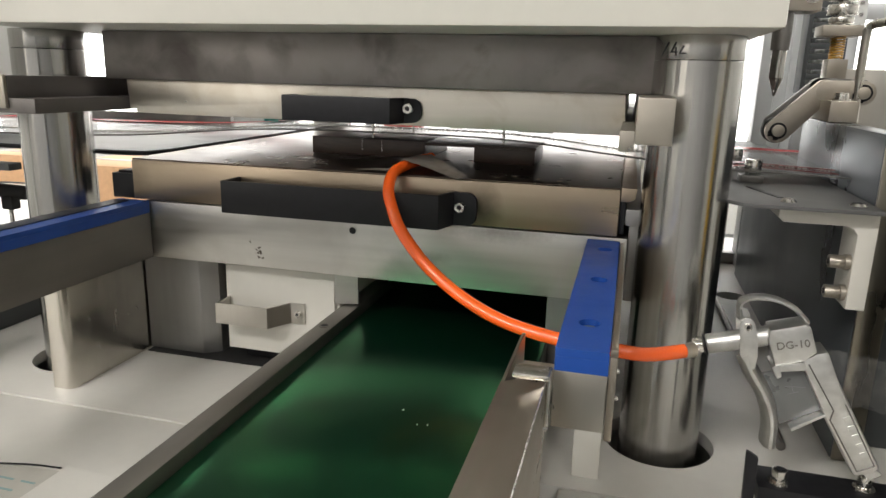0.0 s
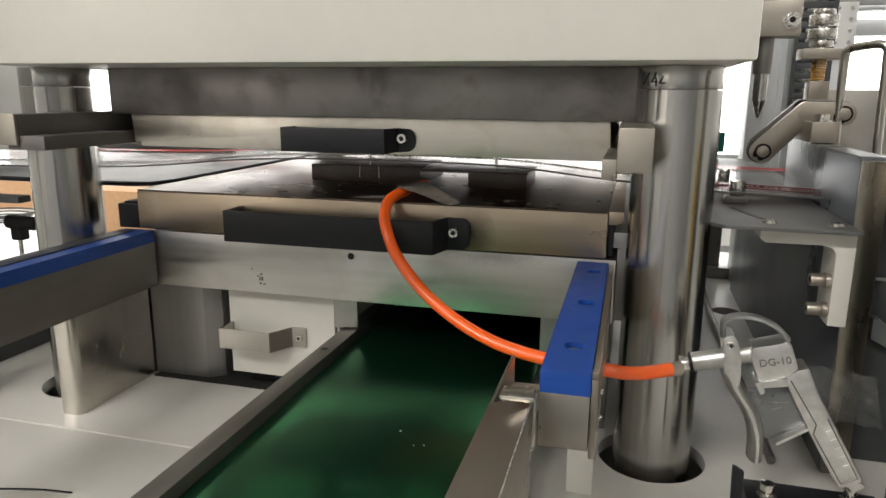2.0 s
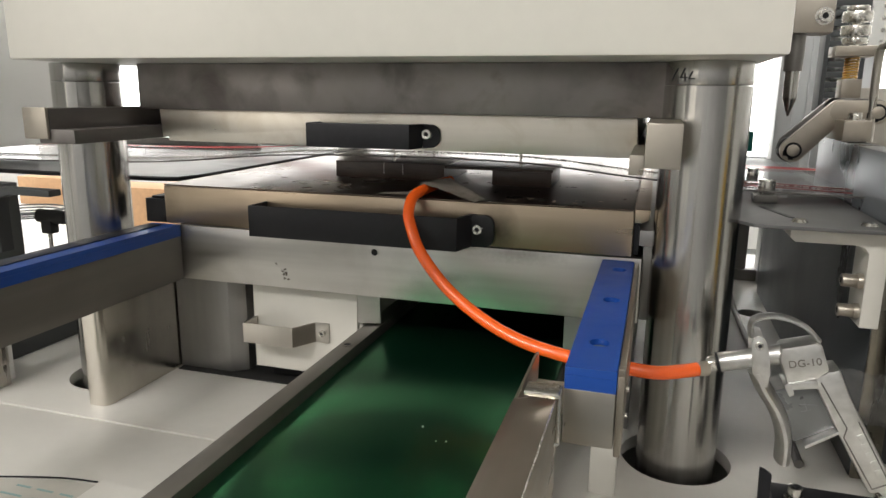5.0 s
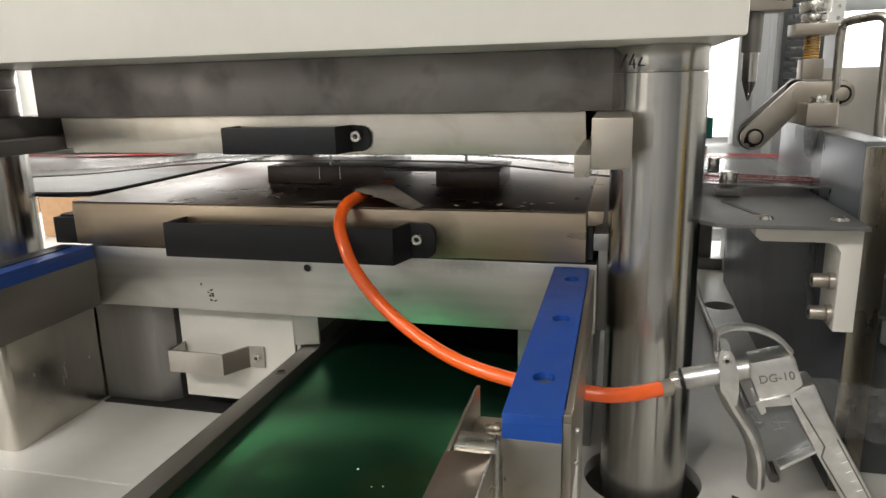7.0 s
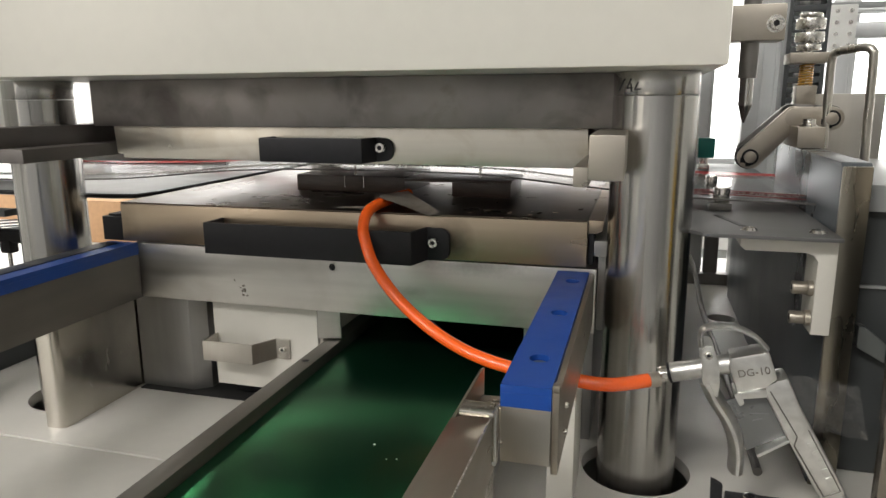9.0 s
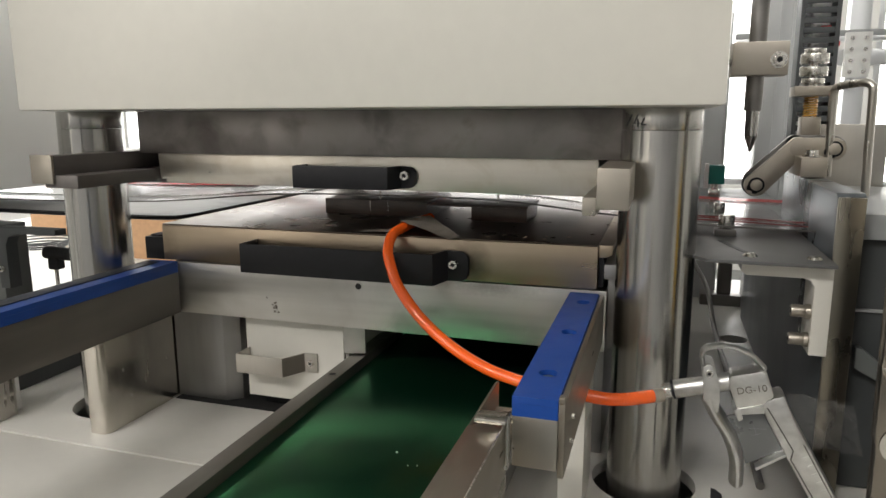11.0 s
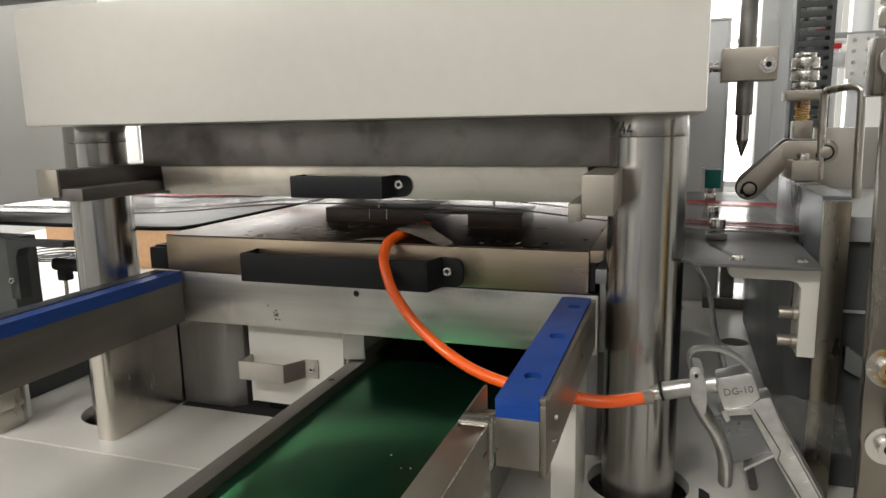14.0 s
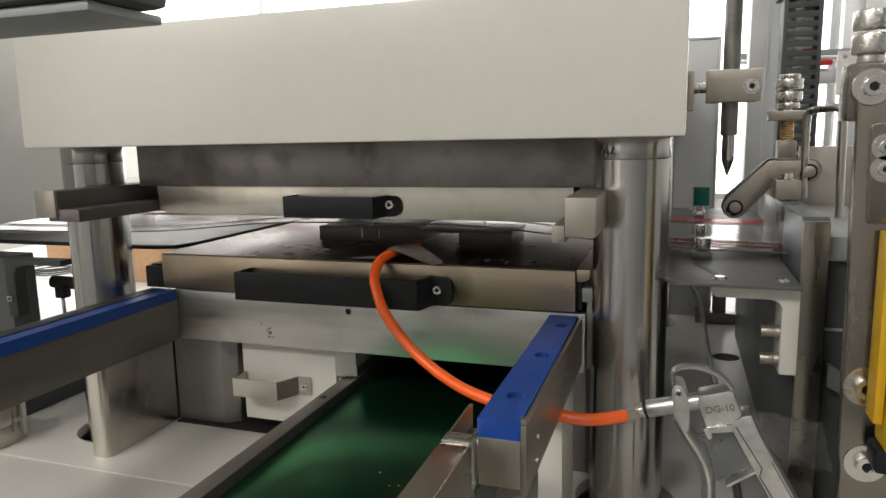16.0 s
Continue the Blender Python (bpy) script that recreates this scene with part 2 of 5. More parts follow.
M_FEED = mat("dark_feed_plate", (0.115, 0.115, 0.115), 0.48, 0.35, var=0.12, scale=15, stain=0.4, stain_scale=14, stain_color=(0.12, 0.12, 0.115))
M_BACKING = mat("blotched_backing_steel", (0.27, 0.248, 0.238), 0.42, 0.8, var=0.2, scale=16, bump=0.03, stain=0.8, stain_scale=17, stain_color=(0.085, 0.072, 0.066), rvar=0.14)
M_GUARD = mat("guard_stainless", (0.42, 0.38, 0.32), 0.33, 0.95, var=0.06, scale=80, stretch=(1, 0.06, 1), bump=0.03, bump_scale=300, stain=0.2, stain_scale=10)
M_RAILBAR = mat("dull_bar_steel", (0.22, 0.205, 0.185), 0.42, 0.85, var=0.08, scale=70, stretch=(1, 0.08, 1), bump=0.05, bump_scale=250, stain=0.2, stain_scale=9)
M_RISER = mat("grey_riser_steel", (0.33, 0.325, 0.315), 0.4, 0.85, var=0.08, scale=70, stretch=(1, 1, 0.1), bump=0.04, bump_scale=250, stain=0.25, stain_scale=9)
# dark brown reflection of the punch plate is put into this base colour
M_POLISHED = mat("darkened_die_face", (0.125, 0.094, 0.073), 0.29, 1.0, var=0.05, scale=40, stain=0.5, stain_scale=12, stain_color=(0.10, 0.078, 0.062), rvar=0.05)
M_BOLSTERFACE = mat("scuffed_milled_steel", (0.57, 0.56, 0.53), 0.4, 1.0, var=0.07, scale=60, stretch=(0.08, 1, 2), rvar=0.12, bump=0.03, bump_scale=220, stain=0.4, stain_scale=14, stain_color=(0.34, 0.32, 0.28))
M_CLAMP = mat("grainy_dark_clamp_steel", (0.185, 0.17, 0.16), 0.5, 0.5, var=0.18, scale=40, stretch=(1, 0.2, 1), stain=0.5, stain_scale=20, stain_color=(0.11, 0.10, 0.095))
M_SCUFF = mat("brown_scuff", (0.07, 0.055, 0.04), 0.6, var=0.2)
M_EDGE = mat("machined_edge", (0.27, 0.248, 0.205), 0.27, 1.0, var=0.06, scale=50, stretch=(1, 1, 0.1), stain=0.4, stain_scale=9, stain_color=(0.2, 0.19, 0.17))
M_UPRIGHT = mat("ground_upright_steel", (0.25, 0.228, 0.195), 0.25, 1.0, var=0.07, scale=70, stretch=(1, 1, 0.08), bump=0.03, bump_scale=250, stain=0.35, stain_scale=9, stain_color=(0.19, 0.17, 0.14))
M_BOLT = mat("zinc_bolt", (0.66, 0.64, 0.60), 0.25, 1.0, var=0.08, scale=300)
M_CAST = mat("cast_aluminium", (0.64, 0.635, 0.615), 0.36, 1.0, var=0.10, scale=120, bump=0.16, bump_scale=900, stain=0.5, stain_scale=40, stain_color=(0.36, 0.35, 0.33))
M_BLACK = mat("black_coating", (0.010, 0.010, 0.012), 0.5, var=0.2, scale=200, bump=0.1, bump_scale=900, spec=0.3)
M_RUBBER = mat("dark_rubber", (0.02, 0.02, 0.02), 0.6, var=0.2)
M_BLUE = mat("blue_nylon", (0.008, 0.055, 0.28), 0.36, var=0.06, scale=60, bump=0.15, bump_scale=700, stain=0.25, stain_scale=18, stain_color=(0.02, 0.04, 0.12))
M_BELT = mat("green_pvc_belt", (0.0013, 0.013, 0.0065), 0.3, var=0.08, scale=60, bump=0.02, bump_scale=1200, stain=0.25, stain_scale=9, stain_color=(0.002, 0.012, 0.006), rvar=0.02, spec=0.3)
bn, bl = M_BELT.node_tree.nodes, M_BELT.node_tree.links
sheen, sheen_mix = bn.new("ShaderNodeBsdfGlossy"), bn.new("ShaderNodeMixShader")
sheen.inputs["Color"].default_value, sheen.inputs["Roughness"].default_value = (0.045, 0.42, 0.135, 1), 0.19
sheen_mix.inputs[0].default_value = 0.27
bl.new(bn["Principled BSDF"].outputs[0], sheen_mix.inputs[1])
bl.new(sheen.outputs[0], sheen_mix.inputs[2])
bl.new(sheen_mix.outputs[0], bn["Material Output"].inputs[0])
M_HOSE = mat("orange_polyurethane", (0.95, 0.13, 0.015), 0.22, var=0.03, scale=60, coat=0.4, rvar=0.05)
M_INSERT = mat("oiled_wood_block", (0.055, 0.032, 0.021), 0.34, var=0.2, scale=60, stretch=(1, 6, 6), stain=0.4)
M_DARKTOP = mat("near_black_top", (0.012, 0.014, 0.02), 0.45, var=0.4, scale=60, rvar=0.15, stain=0.5, stain_scale=30, stain_color=(0.01, 0.03, 0.09))
M_BRASS = mat("gold_spring", (0.75, 0.42, 0.08), 0.3, 0.6, var=0.1)
M_TAPE = mat("grey_tape", (0.17, 0.15, 0.128), 0.42, var=0.15, scale=90, stain=0.5, stain_scale=60)
M_PAPER = mat("paper", (0.52, 0.50, 0.45), 0.7, var=0.04, scale=80)
M_CARD = mat("cardboard", (0.55, 0.33, 0.18), 0.8, var=0.08, scale=40, bump=0.1)
M_WHITE = mat("white_paint", (0.78, 0.78, 0.76), 0.5, var=0.02, scale=20)
M_WALL = mat("hall_wall", (0.70, 0.69, 0.66), 0.8, var=0.03, scale=3, stain=0.1, stain_scale=1.5)
# wall out of view, greyer than the rest to dim what metal reflects
M_DIMWALL = mat("dim_hall_wall", (0.34, 0.34, 0.34), 0.7, var=0.05, scale=3, stain=0.2, stain_scale=1.5)
M_FLOOR = mat("hall_floor", (0.13, 0.135, 0.13), 0.35, var=0.05, scale=5, stain=0.2, stain_scale=2)
M_GREYBOX = mat("grey_enamel", (0.34, 0.35, 0.35), 0.4, var=0.04, scale=30, bump=0.05)
M_PANEL = mat("pale_grey_panel", (0.55, 0.56, 0.56), 0.35, 0.2, var=0.04, scale=12, stain=0.2, stain_scale=4)
M_DARKGREY = mat("dark_grey_enamel", (0.13, 0.14, 0.135), 0.4, var=0.05, scale=30, stain=0.2, stain_scale=8)
M_ALU = mat("anodised_aluminium", (0.68, 0.69, 0.70), 0.35, 0.8, var=0.03, scale=60, stretch=(1, 1, 0.05))
M_DUCT = mat("dark_grey_duct", (0.055, 0.06, 0.062), 0.5, var=0.08)
M_YELLOW = mat("yellow_paint", (0.58, 0.34, 0.01), 0.4, var=0.03)
M_GREEN = mat("teal_plastic", (0.0, 0.16, 0.13), 0.4, var=0.05)
M_RED = mat("red_plastic", (0.6, 0.02, 0.02), 0.4, var=0.05)
M_INK = mat("black_marker", (0.02, 0.02, 0.025), 0.6, var=0.1)
M_TEAL = mat("teal_print", (0.28, 0.41, 0.41), 0.7, var=0.1)
M_FILM = film_mat("clear_film", (0.97, 0.97, 0.97), 0.2, 0.95)
M_REDFILM = film_mat("red_film", (0.75, 0.12, 0.12), 0.5, 0.35)
M_PINKFILM = film_mat("pink_film", (0.36, 0.10, 0.10), 0.3, 0.4)
M_BAG = film_mat("thin_bag", (0.95, 0.945, 0.935), 0.3, 0.95)
M_SKY = glow("bright_daylight", (1.0, 0.985, 0.95), SKY_GLOW)
# weaker glow for the added south opening, tuned as fill from front left
M_SOUTH_FILL = glow("south_fill_glow", (1.0, 0.94, 0.84), SKY_GLOW * 0.34)



def smudge(m, centre, size, strength, color, grain=160.0):
    """A greasy smear with a soft, grainy outline round one place of a thing (its own coordinates)."""
    N, L = m.node_tree.nodes, m.node_tree.links
    bs = N["Principled BSDF"]
    old = bs.inputs["Base Color"].links[0].from_socket
    tc, mp, ln, nz = N.new("ShaderNodeTexCoord"), N.new("ShaderNodeMapping"), N.new("ShaderNodeVectorMath"), N.new("ShaderNodeTexNoise")
    mp.inputs["Location"].default_value = [-c / q for c, q in zip(centre, size)]
    mp.inputs["Scale"].default_value = [1 / q for q in size]
    L.new(tc.outputs["Object"], mp.inputs["Vector"])
    ln.operation = "LENGTH"
    L.new(mp.outputs[0], ln.inputs[0])
    nz.inputs["Scale"].default_value, nz.inputs["Detail"].default_value = grain, 6
    L.new(tc.outputs["Object"], nz.inputs["Vector"])
    mix_d = N.new("ShaderNodeMath")
    mix_d.operation = "MULTIPLY_ADD"
    mix_d.inputs[1].default_value = 0.5
    L.new(nz.outputs["Fac"], mix_d.inputs[0])
    L.new(ln.outputs["Value"], mix_d.inputs[2])
    mr = N.new("ShaderNodeMapRange")
    mr.inputs["From Min"].default_value, mr.inputs["From Max"].default_value = 1.2, 0.35
    mr.inputs["To Max"].default_value = strength
    L.new(mix_d.outputs[0], mr.inputs["Value"])
    mx = N.new("ShaderNodeMix")
    mx.data_type = "RGBA"
    mx.inputs["B"].default_value = (*color, 1)
    L.new(mr.outputs["Result"], mx.inputs["Factor"])
    L.new(old, mx.inputs["A"])
    L.new(mx.outputs["Result"], bs.inputs["Base Color"])


smudge(M_LOWERDIE, (0.119, -0.287, 0.016), (0.026, 0.03, 0.028), 0.9, (0.05, 0.04, 0.03), 70.0)
smudge(M_LOWERDIE, (-0.235, -0.287, 0.02), (0.02, 0.02, 0.03), 0.5, (0.16, 0.125, 0.09))
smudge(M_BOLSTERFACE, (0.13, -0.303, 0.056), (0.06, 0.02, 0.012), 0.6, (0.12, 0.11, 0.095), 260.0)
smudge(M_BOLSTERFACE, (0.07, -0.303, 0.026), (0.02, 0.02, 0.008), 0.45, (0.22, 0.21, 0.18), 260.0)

cn = M_CHROME.node_tree.nodes
cb = cn["Principled BSDF"]
tang = cn.new("ShaderNodeTangent")
tang.direction_type, tang.axis = "RADIAL", "Z"
M_CHROME.node_tree.links.new(tang.outputs[0], cb.inputs["Tangent"])
cb.inputs["Anisotropic"].default_value, cb.inputs["Anisotropic Rotation"].default_value = 0.85, 0.25

BED = 0.892

# ---------------------------------------------------------------- the hall
bm = B()
bx(bm, -6, 5, -4, 6.0, -0.1, 0, 0)
solo("floor", bm, M_FLOOR, "grey polished concrete hall floor", "floor", kind="structure")
bm = B()
bx(bm, -6, 5, -4, 6.0, 3.4, 3.5, 0)
solo("ceiling", bm, M_WHITE, "plain white hall ceiling", "ceiling", kind="structure")
bm = B()
bx(bm, 5, 5.15, -4, 6, 0, 3.4, 0)
solo("wall_east", bm, M_WALL, "plain painted hall wall", "wall", kind="structure")
# unseen wall; its opening is added to let fill light in from the left
bm = B()
for a in ((-6, 5, -4.15, -4, 0, 0.8), (-6, 5, -4.15, -4, 3.1, 3.4), (-6, -5.4, -4.15, -4, 0.8, 3.1), (-2.9, 5, -4.15, -4, 0.8, 3.1)):
    bx(bm, *a, 0)
solo("wall_south", bm, M_DIMWALL, "plain unseen hall wall with one wide opening added for fill light", "wall", kind="structure")
# unseen wall, opened so that glow from the west brightens tray and columns
bm = B()
for a in ((-6.15, -6, -4, 6, 0, 0.7), (-6.15, -6, -4, 6, 3.1, 3.4), (-6.15, -6, -4, 1.2, 0.7, 3.1), (-6.15, -6, 5.7, 6, 0.7, 3.1)):
    bx(bm, *a, 0)
solo("wall_west", bm, M_WALL, "light unseen hall wall with one wide opening added for fill light", "wall", kind="structure")
# added glowing panel outside the west opening
bm = B()
bx(bm, -6.8, -6.75, 0.6, 6.5, 0, 3.8, 0)
solo("fill_panel_west", bm, M_SKY, "glowing sheet that stands for daylight outside the windows", "sky", kind="structure")
# added glowing panel behind that opening
bm = B()
bx(bm, -6.5, -0.8, -4.75, -4.7, 0, 3.8, 0)
solo("fill_panel_south", bm, M_SOUTH_FILL, "glowing sheet that stands for daylight outside the windows", "sky", kind="structure")
bm = B()
for a in ((-6, 5, 6, 6.15, 0, 0.7), (-6, 5, 6, 6.15, 3.1, 3.4), (-6, -5.4, 6, 6.15, 0.7, 3.1), (4.4, 5, 6, 6.15, 0.7, 3.1), (-2.2, -1.9, 6, 6.15, 0.7, 3.1), (1.2, 1.5, 6, 6.15, 0.7, 3.1)):
    bx(bm, *a, 0)
solo("wall_north", bm, M_WALL, "light painted hall wall with three wide windows", "wall", kind="structure")
for i, (a, b) in enumerate(((-5.4, -2.2), (-1.9, 1.2), (1.5, 4.4))):
    w = thing(f"window_{i + 1}", ((a + b) / 2, 6.07, 0.7), "wide aluminium-framed window, bright daylight behind", "window", kind="structure")
    for q in ((a, a + 0.05, 0.7, 3.1), (b - 0.05, b, 0.7, 3.1), (a + 0.05, b - 0.05, 0.7, 0.75), (a + 0.05, b - 0.05, 3.05, 3.1), ((a + b) / 2 - 0.03, (a + b) / 2 + 0.03, 0.75, 3.05)):
        bm = B()
        bx(bm, q[0], q[1], 6.02, 6.1, q[2], q[3], 0.004)
        part("window_frame", bm, M_ALU, w)
bm = B()
bx(bm, -7, 6, 6.6, 6.65, -0.2, 4.0, 0)
solo("backdrop", bm, M_SKY, "glowing sheet that stands for daylight outside the windows", "sky", kind="structure")
# plain housings over the added lamps, all out of view
for lx, ly, watts in LAMPS:
    f = thing("fill_lamp_housing", (lx, ly, 3.4), "long white housing of an added, unseen ceiling lamp", "light", "ceiling lights")
    bm = B()
    bx(bm, lx - 0.66, lx + 0.66, ly - 0.20, ly + 0.20, 3.33, 3.398, 0.004)
    part("housing", bm, M_WHITE, f)

# ---------------------------------------------------------------- machine bed and front table
HOLES = [(0.047, 0.588, 0.047, 0.047), (-0.565, 0.588, 0.047, 0.047), (0.047, 1.262, 0.047, 0.047), (-0.565, 1.262, 0.047, 0.047), (0.167, 1.07, 0.02, 0.02)]
bed = thing("machine_bed", (-0.25, 0.9, 0.0), "cream-painted machine bed with round column openings", "machine bed")
bm = B()
holed_plate(bm, -1.0, 0.7, 0.488, 1.5, BED - 0.012, BED, HOLES)
part("top_plate", bm, M_BED, bed)
bm = B()
bx(bm, -1.0, 0.7, 0.491, 0.511, 0.05, BED - 0.0125, 0.002)
part("front_panel", bm, M_BED, bed)
bm = B()
bx(bm, -1.0, 0.7, 1.48, 1.498, 0.05, BED - 0.0125, 0.002)
part("rear_panel", bm, M_BED, bed)
for x in (-1.0, 0.68):
    bm = B()
    bx(bm, x, x + 0.02, 0.512, 1.479, 0.05, BED - 0.0125, 0.002)
    part("side_panel", bm, M_BED, bed)
for x, y in ((-0.95, 0.55), (0.65, 0.55), (-0.95, 1.44), (0.65, 1.44)):
    bm = B()
    cy(bm, (x, y, 0), (x, y, 0.05), 0.03, bev=0.004)
    part("foot", bm, M_RUBBER, bed)

def front_table(x0, x1):
    t = thing("front_table", ((x0 + x1) / 2, 0.33, 0.0), "cream-painted low front table before the machine bed", "table")
    bm = B()
    bx(bm, x0, x1, 0.16, 0.487, BED - 0.014, BED - 0.001, 0.0006)
    part("tabletop", bm, M_BED, t)
    bm = B()
    bx(bm, x0 + 0.005, x1 - 0.005, 0.165, 0.48, 0.0, BED - 0.0145, 0.003)
    part("body", bm, M_BED, t)

front_table(-1.0, -0.268)
front_table(-0.03, 0.7)

# a printed sheet on the front table
sheet = thing("printed_sheet", (-0.46, 0.34, BED - 0.001), "white paper sheet with rows of teal print, black curved edge", "paper")
bm = B()
prism(bm, [(-0.62, 0.22), (-0.4095, 0.22), (-0.4095, 0.392), (-0.44, 0.389), (-0.485, 0.377), (-0.54, 0.358), (-0.62, 0.328)], "z", BED - 0.0007, BED + 0.0001)
part("paper", bm, M_PAPER, sheet)
bm = B()
sweep(bm, [(-0.62, 0.33, BED + 0.001), (-0.54, 0.36, BED + 0.001), (-0.485, 0.379, BED + 0.001), (-0.44, 0.391, BED + 0.001), (-0.41, 0.3945, BED + 0.001)], 0.0007, 0.0009, seg=8)
part("edge_strip", bm, M_BLACK, sheet)
bm = B()
prism(bm, [(-0.4088, 0.22), (-0.275, 0.22), (-0.275, 0.391), (-0.4088, 0.399)], "z", BED - 0.0007, BED + 0.0006)
solo("blank_sheet", bm, M_BED, "blank off-white sheet lying beside the printed sheet", "paper")
rnd = random.Random(4)
for k in range(8):
    bm = B()
    yy = 0.372 - k * 0.012
    x = -0.47 - 0.004 * k
    while x < -0.425:
        ln = rnd.uniform(0.012, 0.022)
        bx(bm, x, x + ln, yy - 0.001, yy + 0.001, BED + 0.0002, BED + 0.0005, 0)
        x += ln + rnd.uniform(0.006, 0.012)
    part("print_row", bm, M_TEAL, sheet)

# ---------------------------------------------------------------- belt conveyor
conv = thing("belt_conveyor", (-0.165, 0.6, 0.0), "narrow green belt conveyor with dark steel side rails", "conveyor")
bm = B()
bx(bm, -0.2475, -0.058, 0.02, 1.16, 0.957, 0.965, 0.003)
part("belt", bm, M_BELT, conv, "glossy dark green PVC belt")
bm = B()
bx(bm, -0.2465, -0.059, 0.03, 1.15, 0.925, 0.9565, 0.002)
part("bed_pan", bm, M_DARKSTEEL, conv)
bm = B()
bx(bm, -0.2655, -0.2485, 0.02, 1.16, 0.90, 0.974, 0.0015)
part("side_rail", bm, M_RAILBAR, conv, "worn dark steel side rail")
bm = B()
bx(bm, -0.0545, -0.0525, 0.02, 0.334, 0.9, 1.0445, 0.0004)
prism(bm, [(0.3345, 0.93), (0.3345, 1.0445), (0.405, 1.0455), (0.411, 1.0445), (0.411, 0.93)], "x", -0.0545, -0.0525, 0.0004)
part("guard_wall", bm, M_GUARD, conv)
bm = B()
prism(bm, [(-0.0545, 1.045), (-0.0302, 1.0535), (-0.030, 1.0515), (-0.0535, 1.0447)], "y", 0.02, 0.334)
part("guard_top", bm, M_GUARD, conv, "brushed stainless guard top")
bm = B()
bx(bm, -0.0322, -0.0302, 0.02, 0.334, 0.9, 1.0514, 0.0004)
part("guard_wall", bm, M_GUARD, conv)
# thin bright rod that draws the guard's fold as a light line
bm = B()
cy(bm, (-0.0302, 0.02, 1.0528), (-0.0302, 0.334, 1.0528), 0.0006, seg=8)
part("guard_edge", bm, M_BOLT, conv, "thin bright rod along the guard fold")
bm = B()
bx(bm, -0.052, -0.0305, 0.345, 0.402, 1.026, 1.03, 0.0006)
part("end_shelf", bm, M_GUARD, conv)
bm = B()
ring(bm, (-0.04, 0.386, 1.03), (-0.04, 0.386, 1.0325), 0.0058, 0.003, seg=24)
part("shelf_nut", bm, M_BOLT, conv)
bm = B()
bx(bm, -0.0465, -0.0278, 0.320, 0.3337, 1.0545, 1.0572, 0.0009)
bx(bm, -0.0302, -0.0276, 0.327, 0.3337, 1.026, 1.0572, 0.0009)
bx(bm, -0.036, -0.0278, 0.327, 0.3337, 1.0235, 1.0262, 0.0009)
bx(bm, -0.036, -0.034, 0.327, 0.3337, 1.0255, 1.031, 0.0007)
part("guard_clip", bm, M_BOLT, conv, "bright bent steel clip")
for x in (-0.24, -0.09):
    bm = B()
    bx(bm, x - 0.015, x + 0.015, 0.2, 0.23, 0.0, 0.9245, 0.002)
    part("leg", bm, M_BOLSTER, conv)
bm = B()
ring(bm, (-0.257, 0.555, 0.9741), (-0.257, 0.555, 0.9747), 0.0052, 0.0036, seg=24)
rim = part("screw_rim", bm, M_RAILBAR, conv)
bm = B()
cy(bm, (-0.257, 0.555, 0.9741), (-0.257, 0.555, 0.9743), 0.0035, seg=24)
part("screw_recess", bm, M_BLACK, rim)
rnd = random.Random(7)
for x, y, q in ((-0.141, 0.436, 0.0009), (-0.118, 0.42, 0.0006), (-0.125, 0.418, 0.0005)):
    bm = B()
    cy(bm, (x, y, 0.9651), (x, y, 0.9654), q, seg=8)
    part("lint", bm, M_WHITE, conv, "tiny white lint speck")

# ---------------------------------------------------------------- bolster, lower die, their supports
bol = thing("bolster_plate", (-0.235, 0.9, 1.0105), "long milled steel bolster plate with scuffs and one dowel hole", "press plate")
bm = B()
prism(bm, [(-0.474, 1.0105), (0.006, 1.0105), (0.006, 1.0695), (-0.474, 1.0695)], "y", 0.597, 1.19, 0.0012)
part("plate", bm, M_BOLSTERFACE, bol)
bm = B()
ring(bm, (-0.2455, 0.5971, 1.0565), (-0.2455, 0.5962, 1.0565), 0.0042, 0.0034, seg=24)
part("hole_rim", bm, M_BOLSTER, bol)
bm = B()
cy(bm, (-0.2455, 0.5972, 1.0565), (-0.2455, 0.5966, 1.0565), 0.0034, seg=24)
part("dowel_hole", bm, M_BLACK, bol)
rnd = random.Random(11)
bm = B()
for k in range(7):
    x, z = -0.345 + rnd.uniform(-0.004, 0.006), 1.026 + rnd.uniform(-0.006, 0.007)
    prism(bm, [(x + (0.0006 + rnd.random() * 0.0018) * math.cos(a), z + 0.0022 * math.sin(a) * rnd.random()) for a in [i * 1.05 for i in range(6)]], "y", 0.5966, 0.5971)
prism(bm, [(-0.356, 1.036), (-0.354, 1.035), (-0.355, 1.0375)], "y", 0.5966, 0.5971)
part("scuff", bm, M_SCUFF, bol, "dark scuff mark")

die = thing("lower_die", (-0.243, 0.88, 1.0715), "ground steel lower die plate with a black carrying handle", "die plate")
bm = B()
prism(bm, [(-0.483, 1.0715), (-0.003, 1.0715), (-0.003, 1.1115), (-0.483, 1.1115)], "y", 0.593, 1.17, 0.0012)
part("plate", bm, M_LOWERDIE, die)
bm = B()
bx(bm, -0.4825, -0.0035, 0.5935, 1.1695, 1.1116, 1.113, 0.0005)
part("top_face", bm, M_POLISHED, die, "polished die face, colour darkened for what it reflects")

rnd = random.Random(21)
